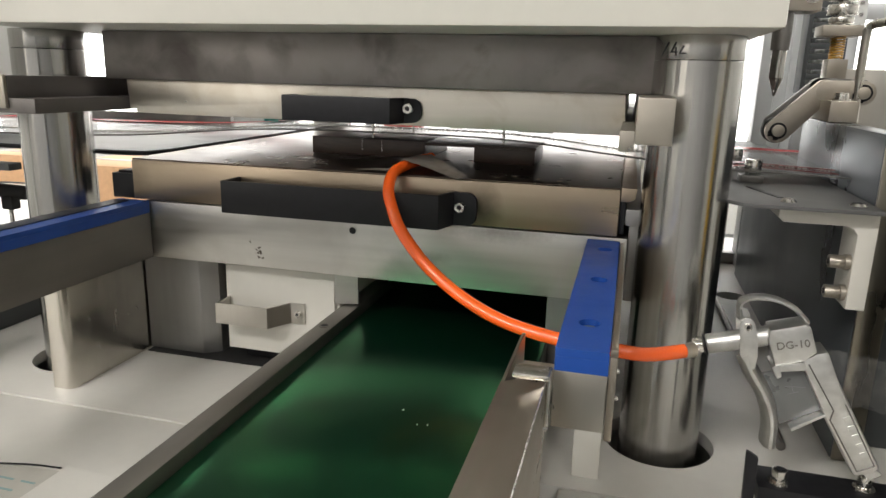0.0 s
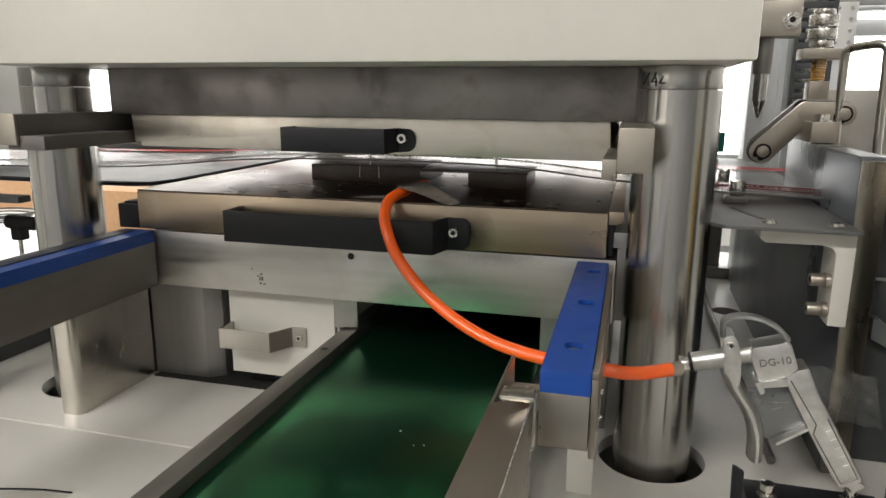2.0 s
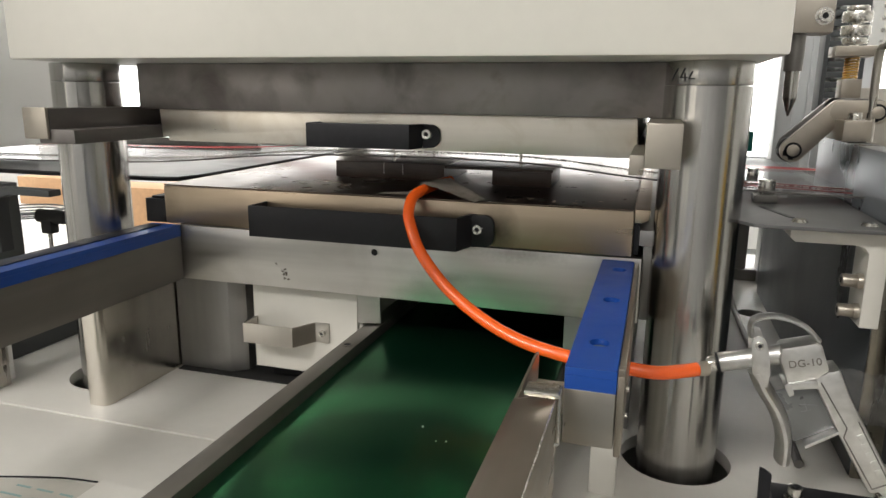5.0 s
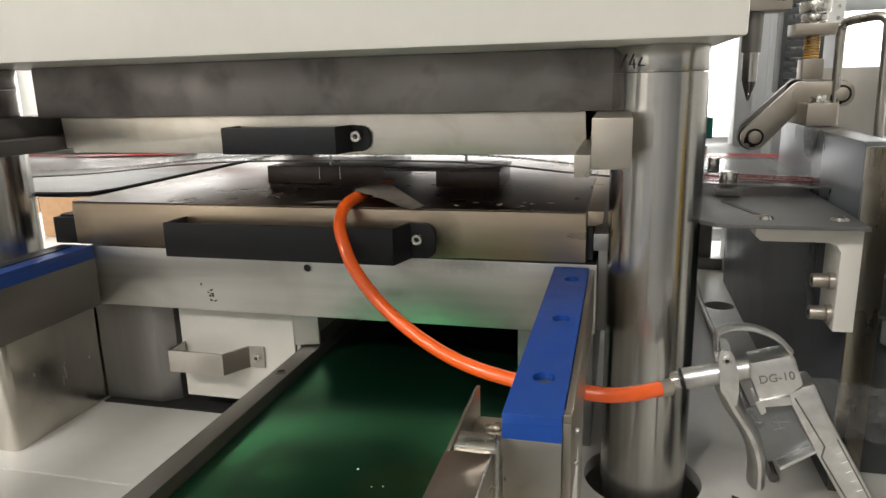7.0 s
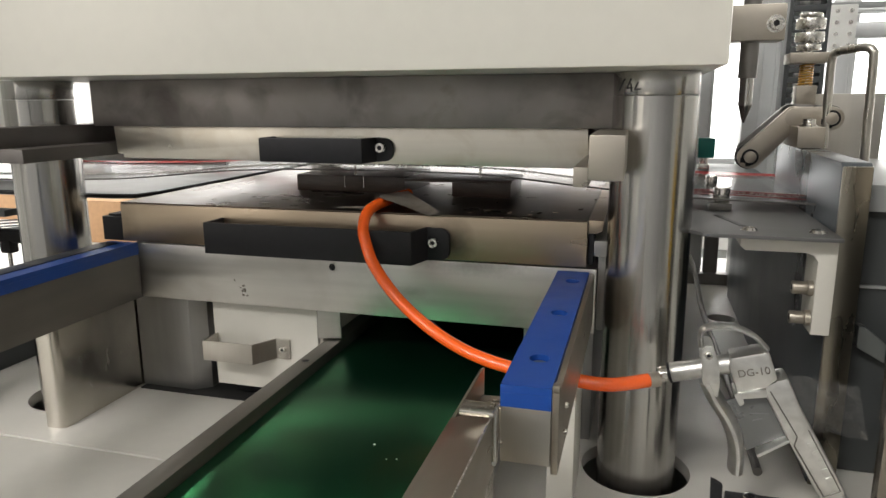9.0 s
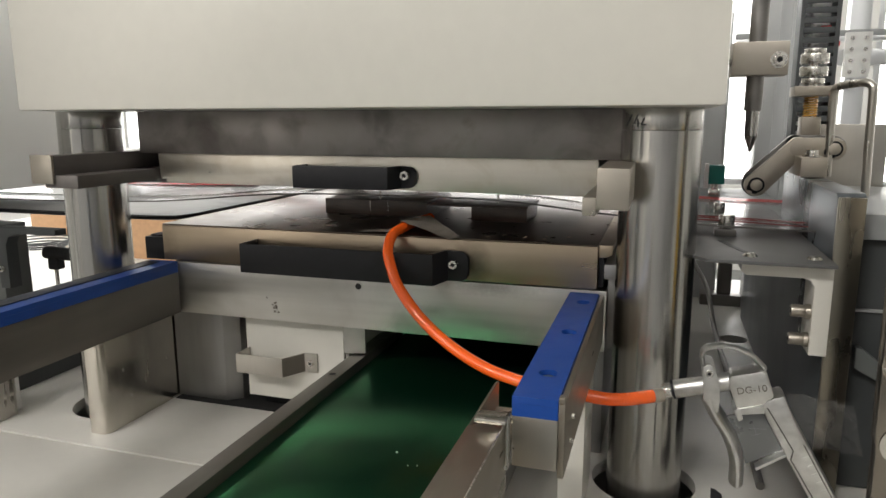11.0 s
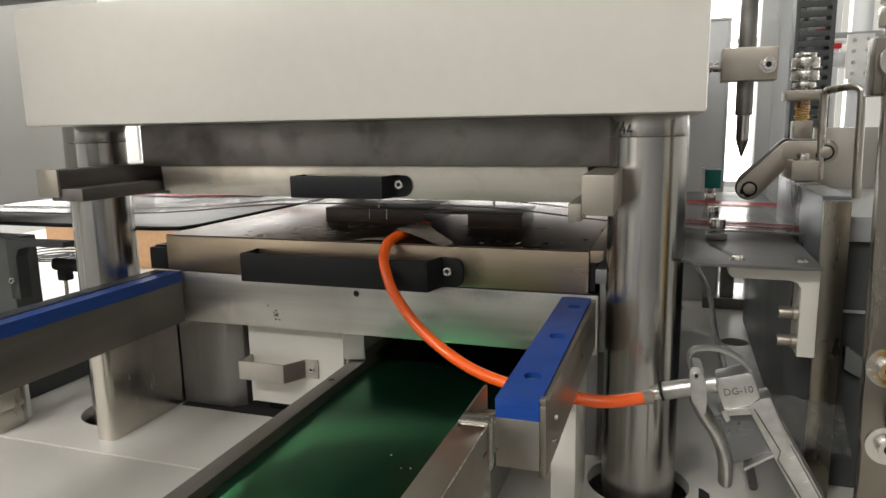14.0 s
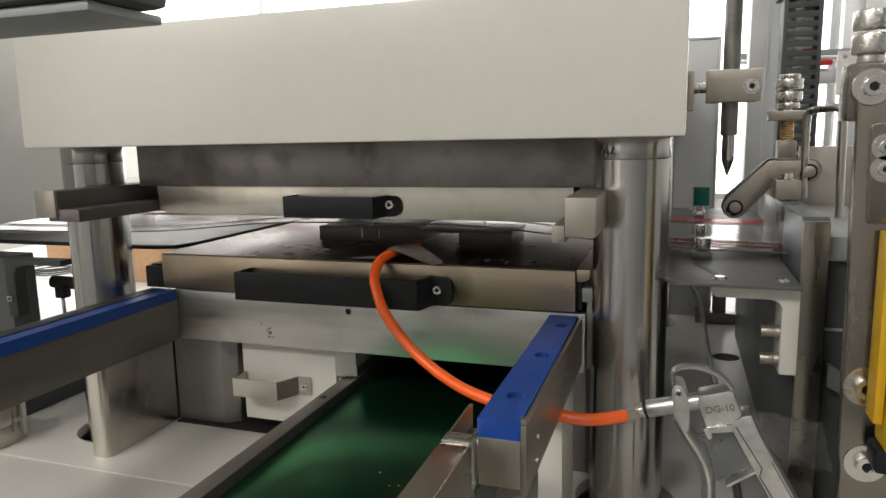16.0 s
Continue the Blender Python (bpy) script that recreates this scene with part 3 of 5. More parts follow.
for k in range(7):
    x, y = rnd.uniform(-0.115, -0.008), rnd.uniform(0.597, 0.64)
    q, a0 = rnd.uniform(0.0008, 0.0028), rnd.uniform(0, 3)
    bm = B()
    prism(bm, [(x + q * (1 + 0.5 * rnd.random()) * math.cos(a0 + a), y + 0.45 * q * math.sin(a0 + a)) for a in (0, 1.1, 2.2, 3.3, 4.4, 5.4)], "z", 1.1131, 1.1131 + rnd.uniform(0.0002, 0.0007))
    part("flake", bm, M_LOWERDIE, die, "thin flake of cut foil")

def bar_handle(parent, x0, x1, xs, sx, yd, yf, z0, z1, label):
    """A bent flat-bar handle: a long front, one square arm, one slanted arm with a rounded screwed tab."""
    bm = B()
    t = 0.004
    k = 0.25 * (x1 - xs)
    prism(bm, [(x0, yd), (x0, yf), (xs, yf), (xs + k, yd - 0.0045), (xs + k + 0.004, yd - 0.0045), (xs + k + 0.004, yd - 0.0005), (xs + k - 0.003, yd - 0.0005), (xs - 0.003, yf + t), (x0 + t, yf + t), (x0 + t, yd)], "z", z0, z1, 0.0012)
    rad, zi, zo = 0.0085, z0 + 0.0005, z1 - 0.0005
    tab = [(xs + k, zi)]
    tab += [(x1 - rad + rad * math.cos(q), zi + rad + rad * math.sin(q)) for q in [radians(-90 + 15 * i) for i in range(7)]]
    tab += [(x1 - rad + rad * math.cos(q), zo - rad + rad * math.sin(q)) for q in [radians(15 * i) for i in range(7)]]
    tab.append((xs + k, zo))
    prism(bm, tab, "y", yd - 0.0048, yd - 0.0004, 0.0006)
    h = part("handle", bm, M_BLACK, parent, label)
    cap_screw(h, (sx, yd - 0.0048, (z0 + z1) / 2 + 0.002), (0, -1, 0), 0.0044)
    return h

bar_handle(die, -0.363, -0.125, -0.1525, -0.1395, 0.5928, 0.562, 1.071, 1.1015, "black powder-coated bent bar handle")
# solid black strip below the overhanging lip
bm = B()
bx(bm, -0.0026, 0.0022, 0.601, 1.16, 1.0722, 1.1005, 0.0006)
part("under_lip_strip", bm, M_BLACK, die, "black strip along the die's edge below the lip")
bm = B()
prism(bm, [(-0.0026, 1.101), (0.004, 1.101), (0.0095, 1.1035), (0.0105, 1.1128), (-0.0026, 1.1128)], "y", 0.597, 1.16, 0.0008)
part("edge_lip", bm, M_LOWERDIE, die, "overhanging ground steel lip")
bm = B()
bx(bm, -0.512, -0.484, 0.598, 0.628, 1.0705, 1.096, 0.001)
bx(bm, -0.507, -0.489, 0.602, 0.622, 1.096, 1.0985, 0.001)
solo("clamp_block", bm, M_BLACK, "small black oxide clamp block beside the lower die", "clamp block")
bm = B()
bx(bm, 0.0065, 0.0165, 0.604, 1.15, 1.012, 1.0925, 0.001)
bx(bm, 0.0026, 0.0165, 0.599, 1.15, 1.0805, 1.0945, 0.001)
solo("guide_block", bm, M_RISER, "small steel guide block beside the die", "guide block")

# die inserts under the web
ins = thing("die_insert", (-0.24, 0.75, 1.113), "dark oiled cutting block on the lower die", "die insert", "die inserts")
bm = B()
bx(bm, -0.345, -0.213, 0.722, 0.82, 1.1132, 1.132, 0.001)
part("block", bm, M_INSERT, ins)
for x in (-0.285, -0.262):
    bm = B()
    bx(bm, x, x + 0.0006, 0.7212, 0.7225, 1.119, 1.132, 0)
    part("blade_edge", bm, M_BOLT, ins)
ins2 = thing("die_insert", (-0.12, 0.72, 1.113), "dark oiled cutting block on the lower die", "die insert", "die inserts")
bm = B()
bx(bm, -0.156, -0.092, 0.712, 0.78, 1.1132, 1.129, 0.001)
part("block", bm, M_INSERT, ins2)
bm = B()
bx(bm, -0.208, -0.09, 0.706, 0.78, 1.1292, 1.1322, 0.0006)
part("bridge_plate", bm, M_INSERT, ins2)
bm = B()
cy(bm, (-0.127, 0.722, 1.1322), (-0.127, 0.722, 1.149), 0.0015, seg=12)
part("pin", bm, M_BOLT, ins2)
for x, y in ((-0.275, 0.73), (-0.25, 0.8)):
    bm = B()
    cy(bm, (x, y, 1.132), (x, y, 1.148), 0.0014, seg=12)
    part("pin", bm, M_BOLT, ins)

# paper tape scrap lying over the hose on the die's front edge
scrap = thing("paper_scrap", (-0.17, 0.61, 1.114), "crumpled grey paper tape draped over the hose end", "paper scrap")


def flap(bm, corners, amp, seed, nx=14, ny=6):
    """A thin crumpled sheet between four corners (a, b along; d, c along the far side)."""
    rn = random.Random(seed)
    a, b, c, d = [Vector(p) for p in corners]
    g = []
    for i in range(nx + 1):
        u = i / nx
        g.append([bm.verts.new((a.lerp(b, u)).lerp(d.lerp(c, u), j / ny) + Vector((0, 0, amp * (rn.random() + 0.5 * math.sin(4.6 * u + 0.6 * j))))) for j in range(ny + 1)])
    for i in range(nx):
        for j in range(ny):
            bm.faces.new((g[i][j], g[i + 1][j], g[i + 1][j + 1], g[i][j + 1]))


bm = B()
flap(bm, [(-0.201, 0.603, 1.1258), (-0.141, 0.579, 1.1142), (-0.135, 0.594, 1.1144), (-0.184, 0.648, 1.1268)], 0.0007, 3)
part("tape", bm, M_TAPE, scrap)
bm = B()
flap(bm, [(-0.243, 0.598, 1.1142), (-0.2, 0.603, 1.1142), (-0.196, 0.618, 1.116), (-0.236, 0.612, 1.1142)], 0.0004, 5)
part("tape", bm, M_TAPE, scrap)

# blocks below the bolster
# black sheet laid on the bed in place of the shadow below the blocks
bm = B()
bx(bm, -0.503, -0.2665, 0.619, 1.16, BED + 0.0002, BED + 0.0016, 0.0004)
solo("shade_sheet", bm, M_RUBBER, "thin black sheet added as shade under the riser block and box", "liner sheet")
bm = B()
prism(bm, [(-0.505, 0.628), (-0.437, 0.628), (-0.421, 0.64), (-0.421, 1.18), (-0.505, 1.18)], "z", BED + 0.0018, 1.0102, 0.001)
solo("riser_block", bm, M_RISER, "grey milled steel riser block under the bolster", "riser block", "riser blocks")
bm = B()
bx(bm, -0.062, 0.004, 0.628, 1.18, BED + 0.0002, 1.0102, 0.0012)
solo("riser_block", bm, M_RISER, "grey milled steel riser block under the bolster", "riser block", "riser blocks")
bm = B()
bx(bm, -0.474, 0.002, 1.1805, 1.188, BED + 0.0002, 1.0102, 0.001)
solo("rear_cover", bm, M_RISER, "plain grey steel cover behind the riser blocks", "cover")
box = thing("scrap_box", (-0.33, 0.7, BED), "cream-painted sheet metal box with a bent steel handle", "sheet metal box")
for nm, q in (("front", (-0.394, -0.272, 0.612, 0.616, 0.914, 1.006)), ("base", (-0.394, -0.268, 0.6165, 1.05, 0.914, 0.918)), ("side", (-0.394, -0.390, 0.6165, 1.05, 0.9185, 1.006)), ("side", (-0.272, -0.268, 0.6165, 1.05, 0.9185, 1.006)), ("rear", (-0.394, -0.268, 1.0505, 1.054, 0.914, 1.006))):
    bm = B()
    bx(bm, *q, 0.001)
    part(nm, bm, M_CREAM, box)
bm = B()
prism(bm, [(-0.2715, 0.612), (-0.249, 0.618), (-0.249, 0.621), (-0.2715, 0.6155)], "z", 0.976, 1.006)
part("folded_flap", bm, M_BOLSTER, box)
# box rests on a block made black to give the shaded gap below it
bm = B()
bx(bm, -0.39, -0.275, 0.64, 1.04, BED + 0.0018, 0.9138, 0.001)
part("shade_block", bm, M_BLACK, box)
bm = B()
prism(bm, [(-0.391, 0.6118), (-0.391, 0.585), (-0.333, 0.585), (-0.319, 0.6095), (-0.3035, 0.6095), (-0.3035, 0.6118), (-0.3205, 0.6118), (-0.3345, 0.5872), (-0.3888, 0.5872), (-0.3888, 0.6118)], "z", 0.9505, 0.972, 0.0006)
hd = part("handle", bm, M_STEEL, box, "bent stainless strip handle")
cap_screw(hd, (-0.3105, 0.6093, 0.9615), (0, -1, 0), 0.0034)

# ---------------------------------------------------------------- guide rails
def guide_rail(x0, x1, y0, y1, zb, zt, slots, bar, label):
    r = thing("guide_rail", ((x0 + x1) / 2, (y0 + y1) / 2, zb), label, "guide rail", "guide rails")
    bm = B()
    bx(bm, x0, x1, y0, y1, zb, zt - 0.0125, 0.0008)
    part("steel_bar", bm, bar, r)
    bm = B()
    holed_plate(bm, x0, x1, y0 - 0.0005, y1, zt - 0.0045, zt, [(sx, sy, 0.006, 0.0065) for sx, sy in slots], seg=20)
    bx(bm, x0, x1, y0 - 0.0005, y1, zt - 0.0124, zt - 0.0046, 0.0)
    part("wear_strip", bm, M_BLUE, r, "blue nylon wear strip with slotted holes")
    for sx, sy in slots:
        bm = B()
        cy(bm, (sx, sy, zt - 0.0047), (sx, sy, zt - 0.003), 0.0048, seg=20)
        part("strip_screw", bm, M_DARKSTEEL, r)
    return r

rr = guide_rail(-0.027, 0.0, 0.334, 0.592, 1.0235, 1.068, [(-0.0125, 0.376), (-0.0115, 0.467), (-0.011, 0.558)], M_STEEL, "steel guide rail topped by a blue nylon strip")
bm = B()
bx(bm, 0.0004, 0.0042, 0.332, 0.594, 1.0205, 1.0665, 0.0008)
bx(bm, 0.0004, 0.0042, 0.332, 0.338, 1.0665, 1.0705, 0.0008)
part("side_plate", bm, M_GUARD, rr)
for y, z in ((0.365, 1.046), (0.36, 1.032)):
    cap_screw(rr, (0.0042, y, z), (1, 0, 0), 0.0016)
bm = B()
bx(bm, -0.022, -0.001, 0.506, 0.575, BED + 0.0002, 1.0232, 0.0008)
part("support_leg", bm, M_CREAM, rr, "cream flat support leg")
rl = guide_rail(-0.503, -0.4675, 0.12, 0.5955, 1.0105, 1.07, [(-0.489, 0.2), (-0.489, 0.3), (-0.489, 0.4), (-0.489, 0.5)], M_RAILBAR, "long steel guide rail topped by a blue nylon strip")
# thin near-black layer over the outer half of the strip's top
bm = B()
bx(bm, -0.5015, -0.4835, 0.121, 0.586, 1.0702, 1.0709, 0.0003)
part("dark_top_layer", bm, M_DARKTOP, rl, "thin near-black layer on the strip")
bm = B()
prism(bm, [(-0.5065, 0.665), (-0.531, 0.665)] + [(-0.526 - 0.005 * math.cos(radians(q)), 0.5165 - 0.005 * math.sin(radians(q))) for q in range(0, 91, 15)] + [(-0.5145 + 0.008 * math.sin(radians(q)), 0.5195 - 0.008 * math.cos(radians(q))) for q in range(0, 91, 10)], "z", BED + 0.0002, 1.013)
part("support_post", bm, M_POST, rl, "wide brushed steel support post")

# ---------------------------------------------------------------- moving upper platen
ram = thing("press_platen", (-0.24, 0.9, BED), "moving upper platen of a four-column press, cream beam on chrome columns", "press platen")
bm = B()
bx(bm, -0.567, 0.0905, 0.5, 1.34, 1.2405, 1.356, 0.003)
part("beam", bm, M_CREAM, ram, "cream-painted crosshead beam")
bm = B()
bx(bm, -0.498, 0.03, 0.585, 1.21, 1.1955, 1.2402, 0.001)
part("backing_plate", bm, M_BACKING, ram, "dark blotchy steel backing plate")
bm = B()
prism(bm, [(-0.481, 1.1955), (-0.479, 1.1675), (-0.472, 1.1675), (-0.472, 1.1635), (-0.0055, 1.1615), (-0.004, 1.166), (-0.0055, 1.1955)], "y", 0.593, 1.12, 0.0012)
ud = part("upper_die", bm, M_DIE, ram, "ground steel upper die plate")
bm = B()
bx(bm, -0.35, -0.05, 0.66, 1.08, 1.1575, 1.1615, 0.001)
part("punch_plate", bm, M_DARKSTEEL, ud)
h = bar_handle(ram, -0.300, -0.1775, -0.1985, -0.1885, 0.5928, 0.566, 1.1645, 1.1865, "black powder-coated bent bar handle")
for x, y in ((0.047, 0.588), (-0.565, 0.588), (0.047, 1.262), (-0.565, 1.262)):
    bm = B()
    cy(bm, (x, y, 0.72), (x, y, 1.2215), 0.0335, seg=64)
    col = part("column", bm, M_CHROME, ram, "polished hard-chrome column")
    bm = B()
    cy(bm, (x, y, 1.222), (x, y, 1.2402), 0.0333, seg=64, bev=0.0006)
    part("collar", bm, M_CHROME, col)
bm = B()
for a, b in (((0.0225, 1.2345), (0.0185, 1.2255)), ((0.0275, 1.2345), (0.0245, 1.227)), ((0.0245, 1.2275), (0.029, 1.2275)), ((0.0275, 1.231), (0.028, 1.2245)), ((0.033, 1.232), (0.0305, 1.2265)), ((0.0305, 1.2265), (0.035, 1.2265))):
    pts = []
    for q in (a, b):
        dx = q[0] - 0.047
        pts.append((q[0], 0.588 - math.sqrt(max(0.0336 ** 2 - dx * dx, 0)), q[1]))
    sweep(bm, pts, 0.0005, 0.0005, seg=6, n=0)
part("marker_scribble", bm, M_INK, ram, "black marker scribble")
bm = B()
bx(bm, 0.0035, 0.0275, 0.48, 1.15, 1.1645, 1.1955, 0.0012)
bx(bm, -0.0065, 0.0035, 0.48, 1.15, 1.1595, 1.1735, 0.0008)
part("die_clamp", bm, M_PLATED, ram, "cream-painted L-shaped die clamp bar")
bm = B()
bx(bm, -0.5375, -0.511, 0.48, 0.4835, 1.17, 1.198, 0.0012)
part("clamp_cap", bm, M_PLATED, ram, "cream end cap of the die clamp")
bm = B()
bx(bm, -0.5365, -0.5105, 0.4836, 1.15, 1.178, 1.197, 0.001)
bx(bm, -0.5245, -0.4845, 0.4836, 1.15, 1.166, 1.1785, 0.001)
part("die_clamp", bm, M_CLAMP, ram, "dark steel L-shaped die clamp bar")

# locating pin carried by the beam
bm = B()
bx(bm, 0.091, 0.1, 0.765, 0.81, 1.268, 1.31, 0.001)
part("pin_bracket", bm, M_PLATED, ram)
bm = B()
bx(bm, 0.113, 0.1675, 0.768, 0.806, 1.2755, 1.31, 0.0012)
pc = part("pin_clamp", bm, M_PLATED, ram, "cream steel pin clamp block")
bm = B()
cy(bm, (0.1, 0.787, 1.292), (0.113, 0.787, 1.292), 0.0055, seg=20)
part("clamp_stud", bm, M_BOLT, pc)
cap_screw(pc, (0.158, 0.768, 1.291), (0, -1, 0), 0.006, washer=0.0085)
bm = B()
cy(bm, (0.1385, 0.787, 1.2395), (0.1385, 0.787, 1.6), 0.009, seg=32)
rod = part("locating_pin", bm, M_DARKSTEEL, ram, "dark steel locating pin with a bright cone tip")
bm = B()
cy(bm, (0.1385, 0.787, 1.2125), (0.1385, 0.787, 1.2395), 0.0068, seg=32)
cy(bm, (0.1385, 0.787, 1.1945), (0.1385, 0.787, 1.2125), 0.0009, 0.0068, seg=32)
part("cone_tip", bm, M_CHROME, rod)

# ---------------------------------------------------------------- the web of film
def strip_x(bm, prof, y0, y1, ny=2):
    rows = [[bm.verts.new((x, y0 + (y1 - y0) * j / ny, z)) for j in range(ny + 1)] for x, z in prof]
    for i in range(len(rows) - 1):
        for j in range(ny):
            bm.faces.new((rows[i][j], rows[i + 1][j], rows[i + 1][j + 1], rows[i][j + 1]))

WEB = smooth_path([(1.0, 0, 1.122), (0.4, 0, 1.121), (0.12, 0, 1.1235), (0.0, 0, 1.131), (-0.12, 0, 1.1415), (-0.28, 0, 1.1425), (-0.4, 0, 1.139), (-0.6, 0, 1.124), (-1.0, 0, 1.12), (-1.9, 0, 1.12)], 5)
prof = [(p.x, p.z) for p in WEB]
web = thing("film_web", (-0.2, 0.8, 1.12), "clear plastic film web with red stripes running between the dies", "film web")
bm = B()
strip_x(bm, prof, 0.67, 0.92)
part("clear_film", bm, M_FILM, web)
bm = B()
strip_x(bm, [(x, z + 0.0016) for x, z in prof], 0.9, 0.935)
part("red_stripe", bm, M_REDFILM, web)
for y in (0.669, 0.735):
    bm = B()
    sweep(bm, [(x, y, z + 0.001) for x, z in prof], 0.0009, 0.0009, side=(0, 1, 0), seg=6, n=0)
    part("edge_wire", bm, M_DARKSTEEL if y != 0.735 else M_BOLT, web)
for y, dz in ((0.70, 0.0), (0.714, 0.002), (0.726, -0.001)):
    bm = B()
    strip_x(bm, [(x, 1.1235 + dz + 0.002 * math.sin(20 * x)) for x in [0.06 + 0.02 * i for i in range(22)]], y, y + 0.012)
    part("pink_band", bm, M_PINKFILM, web, "pink translucent film band")

# feed table for the film, at the next station
ft = thing("feed_table", (-1.1, 0.9, 0.0), "bright steel feed table with dark-edged trays beside the press", "feed table")
bm = B()
prism(bm, [(-1.9, 0.64), (-0.53, 0.64), (-0.505, 0.65), (-0.499, 0.67), (-0.499, 1.2), (-1.9, 1.2)], "z", 1.108, 1.112, 0.0005)
part("tray", bm, M_TRAY, ft)
bm = B()
sweep(bm, [(-1.9, 0.638, 1.1115), (-0.54, 0.638, 1.1115), (-0.506, 0.645, 1.1115), (-0.497, 0.675, 1.1115), (-0.497, 1.2, 1.1115)], 0.0025, 0.0035, side=(0, 0, 1), seg=8, n=0)
part("tray_rim", bm, M_BLACK, ft)
bm = B()
bx(bm, -1.9, -0.62, 1.0, 1.01, 1.1125, 1.13, 0.001)
part("fence", bm, M_DARKSTEEL, ft)
for x in (-1.7, -0.72):
    bm = B()
    bx(bm, x - 0.02, x + 0.02, 1.0, 1.04, 0.0, 1.1075, 0.002)
    part("leg", bm, M_GREYBOX, ft)

# ---------------------------------------------------------------- left neighbours
cab = thing("control_cabinet", (-1.25, 0.55, 0.0), "pale grey enamel machine cabinet beside the press", "cabinet")
bm = B()
bx(bm, -1.7, -0.745, 0.25, 0.80, 1.14, 1.75, 0.006)
part("housing", bm, M_WHITE, cab)
for x, y in ((-1.67, 0.28), (-1.67, 0.77), (-1.0, 0.28), (-1.0, 0.77)):
    bm = B()
    bx(bm, x - 0.018, x + 0.018, y - 0.018, y + 0.018, 0.0, 1.1395, 0.001)
    part("post", bm, M_ALU, cab)
fb = thing("feed_beam", (-0.8, 1.3, 0.0), "pale beige horizontal feed beam behind the press column", "beam")
bm = B()
bx(bm, -0.86, -0.745, 0.86, 1.9, 1.142, 1.178, 0.006)
part("beam", bm, M_CREAM, fb)
for y in (1.25, 1.85):
    bm = B()
    bx(bm, -0.83, -0.78, y - 0.02, y + 0.02, 0.0, 1.1415, 0.001)
    part("post", bm, M_ALU, fb)

gb = thing("grey_bracket", (-0.78, 0.6, BED), "grey steel upright bracket with a bright screw", "bracket")
bm = B()
bx(bm, -0.82, -0.735, 0.6, 0.64, BED + 0.0002, 1.098, 0.002)
part("upright", bm, M_DARKGREY, gb)
bm = B()
prism(bm, [(-0.735, 1.02), (-0.72, 1.02), (-0.72, 1.075), (-0.715, 1.085), (-0.70, 1.09), (-0.64, 1.09), (-0.64, 1.0975), (-0.735, 1.0975)], "y", 0.595, 0.612, 0.0008)
part("corner_plate", bm, M_DUCT, gb)
cap_screw(gb, (-0.728, 0.595, 1.045), (0, -1, 0), 0.004)

lf = thing("stacked_block", (-0.695, 0.507, BED), "two stacked grey steel blocks with a threaded foot", "machine foot")
bm = B()
bx(bm, -0.745, -0.648, 0.489, 0.526, BED + 0.0002, BED + 0.024, 0.001)
part("block", bm, M_STEEL, lf)
bm = B()
bx(bm, -0.745, -0.6465, 0.4895, 0.5255, BED + 0.0245, BED + 0.046, 0.001)
part("block", bm, M_STEEL, lf)
bm = B()
cy(bm, (-0.664, 0.508, BED + 0.046), (-0.664, 0.508, BED + 0.0505), 0.0105, seg=24)
cy(bm, (-0.668, 0.508, BED + 0.0505), (-0.668, 0.508, BED + 0.1), 0.0055, seg=20)
part("threaded_foot", bm, M_BLACK, lf)
bm = B()
bx(bm, -0.675, -0.658, 0.5265, 0.54, BED + 0.0002, BED + 0.066, 0.0008)
part("tab", bm, M_WHITE, lf)
bm = B()
bx(bm, -0.722, -0.706, 0.575, 1.2, BED + 0.0002, 0.985, 0.002)
solo("dark_panel", bm, M_DUCT, "dark grey sheet panel standing on the bed", "panel")

# coil, knob and cartons under the feed table
knob = thing("star_grip", (-0.714, 0.66, 0.985), "black clamp knob on a thin stud above the dark panel", "knob")
bm = B()
cy(bm, (-0.714, 0.66, 0.9852), (-0.714, 0.66, 1.034), 0.0025, seg=14)
part("stud", bm, M_BOLT, knob)
bm = B()
cy(bm, (-0.726, 0.656, 1.055), (-0.691, 0.664, 1.052), 0.0085, seg=24, bev=0.002)
bx(bm, -0.72, -0.704, 0.652, 0.666, 1.032, 1.05, 0.003)
part("grip", bm, M_RUBBER, knob)
bench = thing("workbench", (-2.4, 2.5, 0.0), "low white workbench standing behind the feed table", "workbench")
bm = B()
bx(bm, -3.9, -1.15, 1.7, 3.6, 0.565, 0.6, 0.004)
part("worktop", bm, M_WHITE, bench)
bm = B()
bx(bm, -3.86, -1.2, 1.75, 3.56, 0.06, 0.5645, 0.004)
part("cabinet", bm, M_WHITE, bench)
bm = B()
bx(bm, -3.8, -1.25, 1.8, 3.5, 0.0, 0.0595, 0.002)
part("plinth", bm, M_GREYBOX, bench)


def carton(x0, x1, y0, y1, h, label):
    c = thing("carton", ((x0 + x1) / 2, (y0 + y1) / 2, 0.6), label, "carton", "cartons on the bench")
    bm = B()
    bx(bm, x0, x1, y0, y1, 0.6002, 0.6 + h, 0.004)
    part("box", bm, M_CARD, c)
    bm = B()
    bx(bm, x0 - 0.001, x1 + 0.001, (y0 + y1) / 2 - 0.025, (y0 + y1) / 2 + 0.025, 0.605, 0.6006 + h, 0.0004)
    part("sealing_tape", bm, M_TAPE, c)


carton(-2.42, -1.75, 2.5, 2.9, 0.19, "brown cardboard carton on the white workbench")
carton(-3.3, -2.95, 2.9, 3.2, 0.15, "small brown cardboard carton on the white workbench")
coil = thing("hose_coil", (-2.86, 2.57, 0.6), "dark thin air hose lying coiled on the workbench", "hose coil")
bm = B()
pts = []
